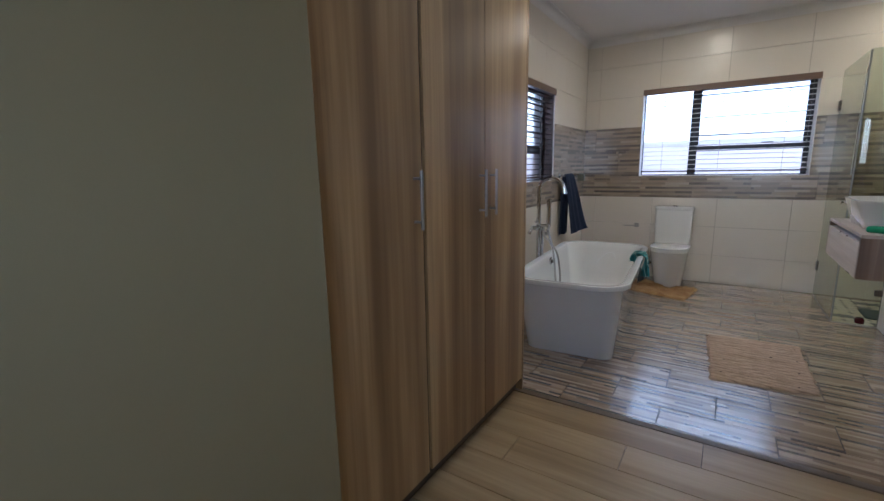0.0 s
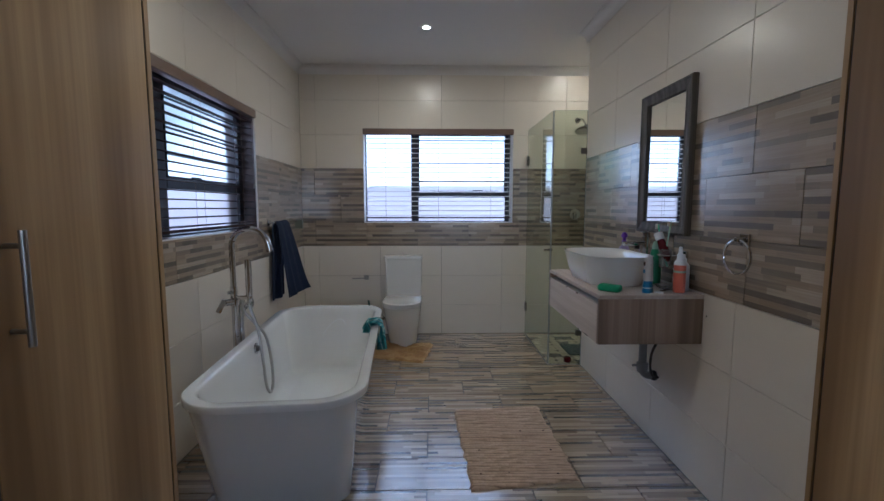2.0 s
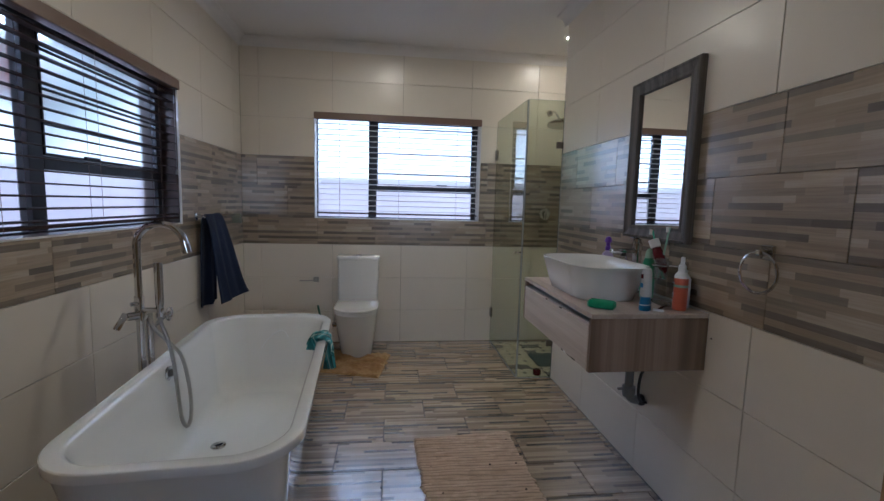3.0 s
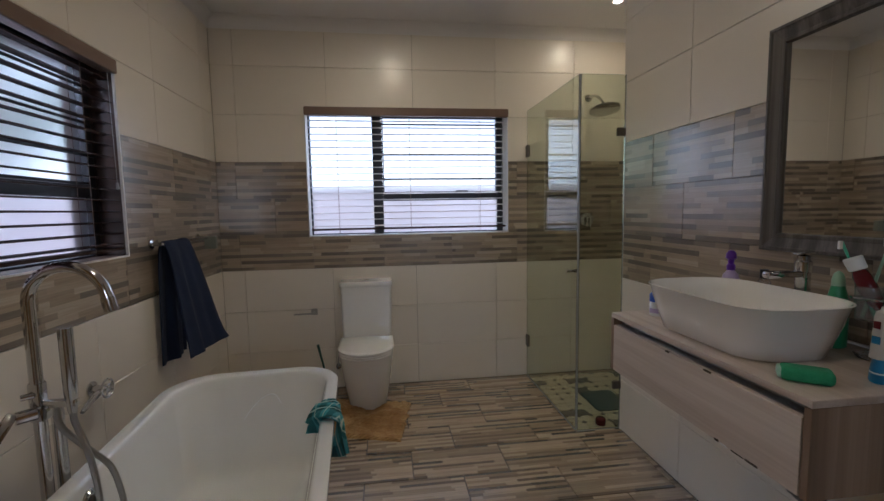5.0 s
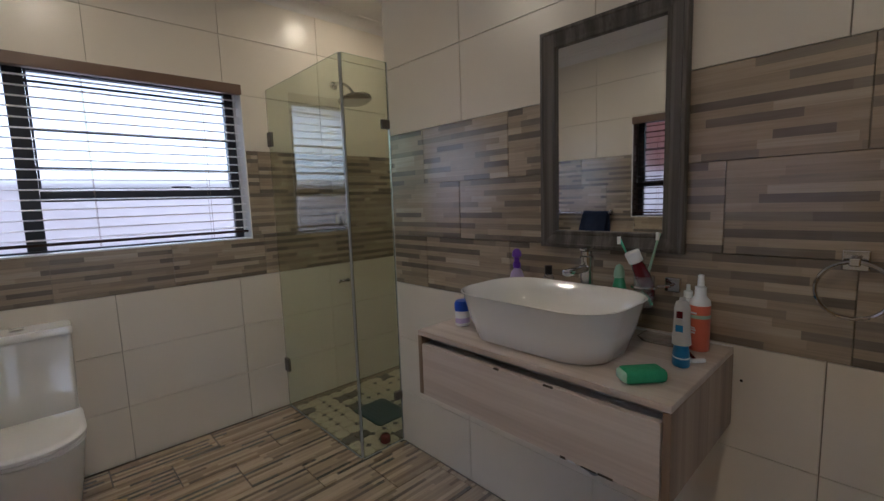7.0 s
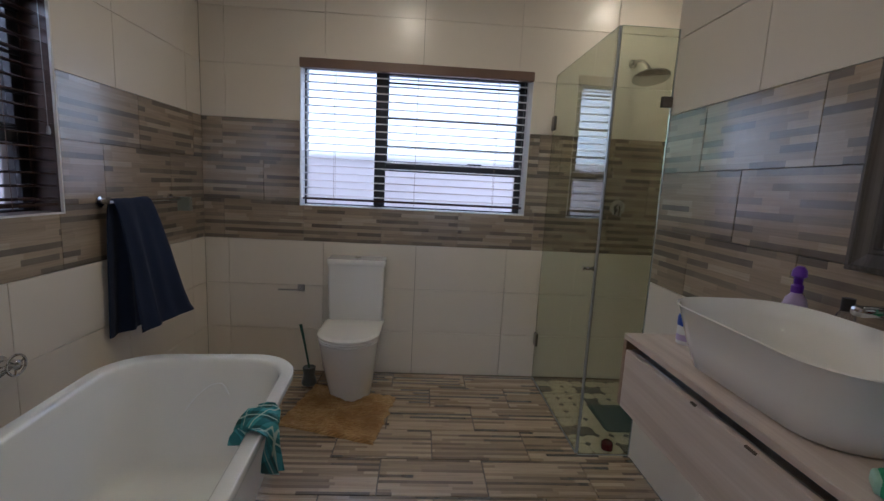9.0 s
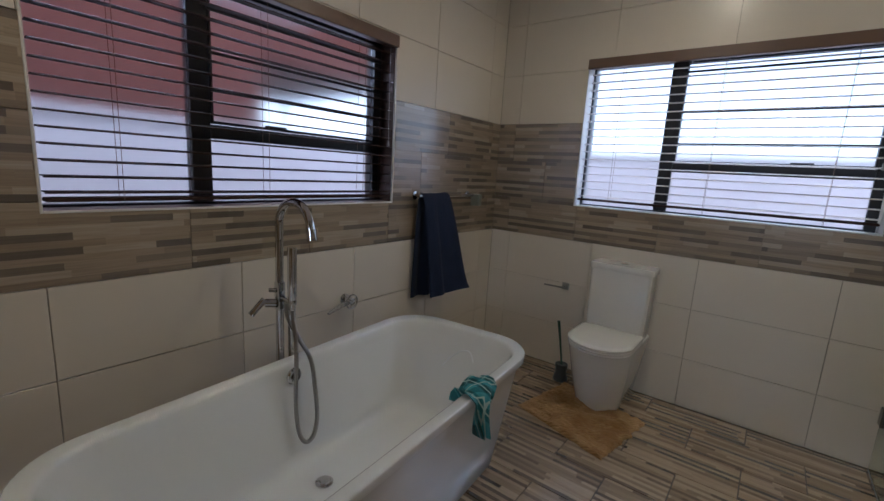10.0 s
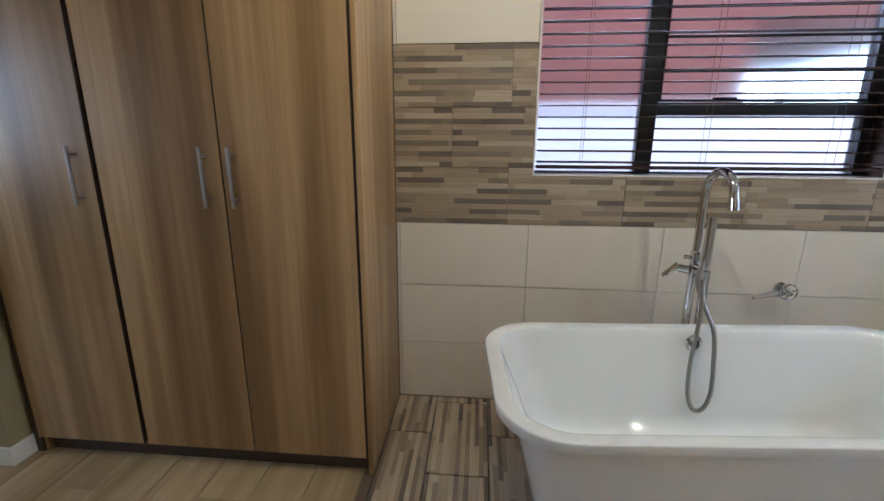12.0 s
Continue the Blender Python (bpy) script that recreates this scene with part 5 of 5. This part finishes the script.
def cupboard(name, label, x_front, x_back, ys, face, far, handles, ajar=None):
    """A row of tall doors on a carcass. face: +1 when the doors look to +x."""
    y_far, y_near = ys[0], ys[-1]
    ob = thing(name, label, "wardrobe", pose((x_front + x_back) / 2, (y_far + y_near) / 2, 0))
    f = x_front
    lo, hi = sorted((x_back, f - face * 0.020))
    ztop = 2.60
    far_lo, far_hi = (lo, hi + 0.018) if face > 0 else (f + 0.002, hi)
    gap = 0.031 if face > 0 else 0
    for n, (p, q) in enumerate((((far_lo, y_far - 0.018, 0.0), (far_hi, y_far, ztop)), ((lo, y_near + gap, 0.0), (hi, y_near + gap + 0.018, ztop)))):
        place("side_panel", box(p, q, 0.001, 1), CAB, ob)
    for y in ys[1:-1]:
        place("divider", box((lo, y - 0.009, 0.087), (hi, y + 0.009, ztop - 0.0185), 0.001, 1), CAB, ob)
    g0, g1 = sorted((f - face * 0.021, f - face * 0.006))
    # dark strip put in for the shade of the open gap
    place("gap_strip", box((g0, y_far - 0.0268, 0.087), (g1, y_far - 0.0183, ztop - 0.019), 0.001, 1), CABDARK, ob, "strip coloured dark for the shade in the gap beside the door")
    place("top_panel", box((lo, y_near + gap + 0.0185, ztop - 0.018), (hi, y_far - 0.0185, ztop), 0.001, 1), CAB, ob)
    place("bottom_panel", box((lo, y_near + gap + 0.0185, 0.068), (hi, y_far - 0.0185, 0.086), 0.001, 1), CAB, ob)
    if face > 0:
        # filler by the wall, its recess shade put into the colour
        place("scribe_strip", box((lo, y_near - 0.001, 0.0), (f - 0.012, y_near + 0.030, ztop), 0.001, 1), CABDARK, ob, "scribe strip coloured dark brown for its shaded recess")
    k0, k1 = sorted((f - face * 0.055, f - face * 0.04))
    # shade under the doors put into the board's dark colour
    place("kickboard", box((k0, y_near + 0.02, 0.0), (k1, y_far - 0.019, 0.0675), 0.001, 1), CABDARK, ob, "kickboard coloured dark brown for the shade under the doors")
    p0, p1 = sorted((x_back, f - face * 0.001))
    place("top_filler", box((p0, y_near, ztop + 0.001), (p1, y_far, CEILING - 0.001), 0.001, 1), CAB, ob)
    for n, (a, b) in enumerate(zip(ys, ys[1:])):
        g = 0.002 if n else 0.027
        d0, d1 = sorted((f - face * 0.018, f))
        y1, y0 = a - g, b + (0.034 if face > 0 and n == len(ys) - 2 else 0.002)
        if ajar == n:
            y1 -= 0.016
        d = place("door", box((d0, y0, 0.082), (d1, y1, ztop - 0.004), 0.001, 1), CAB, ob)
        e0, e1 = sorted((f - face * 0.018, f + face * 0.0006))
        place("edge_strip", box((e0, y1 + 0.0003, 0.082), (e1, y1 + 0.0016, ztop - 0.004)), CABDARK, d, "thin dark edge strip")
        hy = (y1 - 0.05) if handles[n] > 0 else (y0 + 0.045)
        bm = tube(bmesh.new(), [(f + face * 0.034, hy, 1.076), (f + face * 0.034, hy, 1.280)], 0.0062, 12)
        for z in (1.103, 1.253):
            tube(bm, [(f + face * 0.0005, hy, z), (f + face * 0.034, hy, z)], 0.0048, 10)
        place("handle", bm, HANDLE, d, "brushed steel bar handle", smooth=True)
    return ob


cupboard("wardrobe", "tall brown wood-grain wardrobe with closed doors and bar handles", CAB_X, 0.003, (CAB_Y, -3.725, -4.185, CAB_END + 0.004), 1, CAB_Y, (-1, 1, 1), ajar=2)
cupboard("wardrobe", "shallow brown wood-grain wardrobe with closed doors and bar handles", CABR_X, W + 0.0 + 0.008 - 0.0, (CAB_Y - 0.01, -3.70, -4.155, -4.595), -1, CAB_Y, (-1, 1, -1))


# ---- ceiling lights ----
def downlight(x, y, watts):
    ob = thing("downlight", "small round recessed ceiling downlight, switched on and warm", "ceiling light", pose(x, y, CEILING))
    bm = bmesh.new()
    seg = 28
    prof = ((0.044, -0.0005), (0.044, -0.004), (0.036, -0.006), (0.028, -0.003), (0.028, -0.0005))
    lathe(bm, prof, (x, y, CEILING), seg, cap=False)
    place("rim", bm, WHITEPAINT, ob, smooth=True)
    place("lamp_face", lathe(bmesh.new(), ((0.025, -0.0006), (0.025, -0.002), (0.002, -0.0022)), (x, y, CEILING), 20), LED, ob)
    lamp(x, y, CEILING - 0.008, watts)
    return ob


downlight(1.275, -0.95, 5.4)
downlight(0.95, -2.75, 6.8)
downlight(2.75, -0.48, 3.0)


# ---- tiles, piece by piece ----
MESHES = {}
FLOOR_UP = T - 0.0001
GAP = 0.0013


def full_tile(w, h, mat, up):
    GAP = 0.0026 if up == FLOOR_UP else 0.0009 if mat == STRIP else 0.0014
    key = (round(w, 4), round(h, 4), mat.name)
    if key not in MESHES:
        bm = bmesh.new()
        c, g = 0.0010, GAP
        base = [bm.verts.new(p) for p in ((g, g, -up), (w - g, g, -up), (w - g, h - g, -up), (g, h - g, -up))]
        mid = [bm.verts.new(p) for p in ((g, g, -c), (w - g, g, -c), (w - g, h - g, -c), (g, h - g, -c))]
        top = [bm.verts.new(p) for p in ((g + c, g + c, 0), (w - g - c, g + c, 0), (w - g - c, h - g - c, 0), (g + c, h - g - c, 0))]
        for a, b in ((base, mid), (mid, top)):
            for i in range(4):
                bm.faces.new((a[i], a[(i + 1) % 4], b[(i + 1) % 4], b[i]))
        bm.faces.new(top)
        mesh = bpy.data.meshes.new("tile")
        bm.to_mesh(mesh)
        bm.free()
        mesh.materials.append(mat)
        MESHES[key] = mesh
    return MESHES[key]


def cut_tile(x0, y0, x1, y1, hole, mat, up):
    """A tile from (x0, y0) to (x1, y1) in its own plane with a rectangle taken out of it."""
    g = GAP
    x0, y0, x1, y1 = x0 + g, y0 + g, x1 - g, y1 - g
    xs = sorted({x0, x1, *(v for v in (hole[0], hole[2]) if x0 < v < x1)})
    ys = sorted({y0, y1, *(v for v in (hole[1], hole[3]) if y0 < v < y1)})
    bm = bmesh.new()
    at = {}

    def v(i, j, z):
        if (i, j, z) not in at:
            at[i, j, z] = bm.verts.new((xs[i], ys[j], z))
        return at[i, j, z]

    inside = lambda i, j: hole[0] <= (xs[i] + xs[i + 1]) / 2 <= hole[2] and hole[1] <= (ys[j] + ys[j + 1]) / 2 <= hole[3]
    cells = {(i, j) for i in range(len(xs) - 1) for j in range(len(ys) - 1) if not inside(i, j)}
    if not cells:
        bm.free()
        return None
    for i, j in cells:
        bm.faces.new((v(i, j, 0), v(i + 1, j, 0), v(i + 1, j + 1, 0), v(i, j + 1, 0)))
        for (di, dj), (a, b) in {(0, -1): ((i, j), (i + 1, j)), (1, 0): ((i + 1, j), (i + 1, j + 1)), (0, 1): ((i + 1, j + 1), (i, j + 1)), (-1, 0): ((i, j + 1), (i, j))}.items():
            if (i + di, j + dj) not in cells:
                bm.faces.new((v(*b, 0), v(*a, 0), v(*a, -up), v(*b, -up)))
    mesh = bpy.data.meshes.new("tile")
    bm.to_mesh(mesh)
    bm.free()
    mesh.materials.append(mat)
    return mesh


def tile_field(parent, m, u_range, rows, starts, width, mats, hole=None, up=T, name="tile", jitter=0.0):
    """Rows of tiles (v0, v1) in the plane m; starts gives each row's first joint."""
    rnd = random.Random(len(rows) * 7 + int(u_range[1] * 100))
    inv = parent.matrix_basis.inverted()
    for r, (v0, v1) in enumerate(rows):
        s = starts[r] + width * math.floor((u_range[0] - starts[r]) / width)
        while s < u_range[1] - 0.01:
            a, b = max(s, u_range[0]), min(s + width, u_range[1])
            if b - a > 0.012:
                local = m @ Matrix.Translation((a, v0, rnd.uniform(-jitter, 0)))
                w, h = b - a, v1 - v0
                if hole and not (b <= hole[0] or a >= hole[2] or v1 <= hole[1] or v0 >= hole[3]):
                    mesh = cut_tile(0, 0, w, h, (hole[0] - a, hole[1] - v0, hole[2] - a, hole[3] - v0), mats[r], up)
                else:
                    mesh = full_tile(w, h, mats[r], up)
                if mesh:
                    ob = new(name, mesh)
                    ob.parent = parent
                    ob.matrix_basis = inv @ local
            s += width


def wall_rows():
    zs = [0.0, 0.308, 0.618, 0.927, 1.188, 1.449, 1.711, 2.044, 2.380, 2.69]
    return list(zip(zs, zs[1:]))


ROWS = wall_rows()
MATS = [TILE] * 3 + [STRIP] * 3 + [TILE] * 3


def dress(parent, m, u_range, white, s1, s2, width, swidth, hole=None):
    for k, (rows, mats) in enumerate(((ROWS[:3], MATS[:3]), (ROWS[3:6], MATS[3:6]), (ROWS[6:], MATS[6:]))):
        if k == 1:
            tile_field(parent, m, u_range, rows, [s1, s2, s1], swidth, mats, hole, jitter=0.0006)
        else:
            tile_field(parent, m, u_range, rows, [white] * 3, width, mats, hole, jitter=0.0004)


dress(wall_far, M_FAR, (0.0, SH_X - 0.001), 0.155, 0.13, 0.39, 0.628, 0.52, FW)
dress(wall_left, M_LEFT, (CAB_Y + 0.002, 0.0012), -2.612, -2.715, -2.975, 0.610, 0.522, LW)
dress(wall_right, M_RIGHT, (-SH_Y + 0.001, -CAB_Y + 0.006), 1.455, 1.19, 1.43, 0.628, 0.522)

# floor
FL = Matrix.Identity(4)
ys = [-2.78 - 0.2575 * 2 + 0.2575 * k for k in range(13)]
ys[0], ys[1] = CAB_Y + 0.001, -3.037
ys = [y for y in ys if y < -0.06] + [-0.0105]
rows = list(zip(ys, ys[1:]))
starts = [1.289 if k % 2 == 0 else 1.044 for k in range(len(rows))]
skip = (GX - 0.005, GY - 0.005, 9.0, 1.0)
tile_field(floor_base, FL, (0.001, W - 0.001), rows, starts, 0.496, [FLOORSTRIP] * len(rows), skip, up=FLOOR_UP, name="floor_tile", jitter=0.0005)

# shower floor: cream stones with dark insets
CREAMSTONE = mottled("cream_mosaic_stone", (0.52, 0.46, 0.34), (0.42, 0.36, 0.26), 0.4, 30, spread=1)
DARKSTONE = mottled("dark_mosaic_stone", (0.05, 0.042, 0.035), (0.035, 0.03, 0.025), 0.35, 30, spread=1)
shower_base = plain("shower_floor", (GX + 0.006, GY + 0.006, -T + 0.0005), (SH_X - 0.001, -0.001, -0.004), WALLGROUT)
P = 0.084
PALESTONE = (CREAMSTONE, DARKSTONE)
rnd = random.Random(12)


def stone(kind, mat):
    key = ("stone", kind, mat.name)
    if key not in MESHES:
        r, c = P / 2 - 0.0012, 0.019
        lo = [(-r + c, -r), (r - c, -r), (r, -r + c), (r, r - c), (r - c, r), (-r + c, r), (-r, r - c), (-r, -r + c)]
        if kind == "dot":
            r = c - 0.0015
            lo = [(0, -r), (r, 0), (0, r), (-r, 0)]
        bm = bmesh.new()
        rings(bm, [[(x * k, y * k, z) for x, y in lo] for k, z in ((1.0, -0.005), (1.0, 0.0015), (0.96, 0.0030))])
        bmesh.ops.recalc_face_normals(bm, faces=bm.faces)
        mesh = bpy.data.meshes.new("mosaic_stone")
        bm.to_mesh(mesh)
        bm.free()
        mesh.materials.append(mat)
        MESHES[key] = mesh
    return MESHES[key]


for i in range(12):
    for j in range(11):
        for kind, x, y in (("slab", GX + 0.055 + i * P, GY + 0.055 + j * P), ("dot", GX + 0.055 + (i + 0.5) * P, GY + 0.055 + (j + 0.5) * P)):
            if x > SH_X - 0.05 or y > -0.045:
                continue
            dark = rnd.random() < (0.72 if kind == "dot" else 0.07)
            ob = new("mosaic_stone", stone(kind, DARKSTONE if dark else CREAMSTONE))
            ob.parent = shower_base
            ob.matrix_basis = pose(x, y, 0)

# entry floor: planks
rows = []
y = CAB_Y - 0.044
while y > -6.6:
    rows.append((max(y - 0.198, -6.6), y))
    y -= 0.198
tile_field(floor_entry, FL, (CAB_X - 0.12, 2.599), rows, [0.3 + 0.45 * ((k * 2) % 3) for k in range(len(rows))], 1.2, [PLANK] * len(rows), None, name="floor_plank", jitter=0.0003)
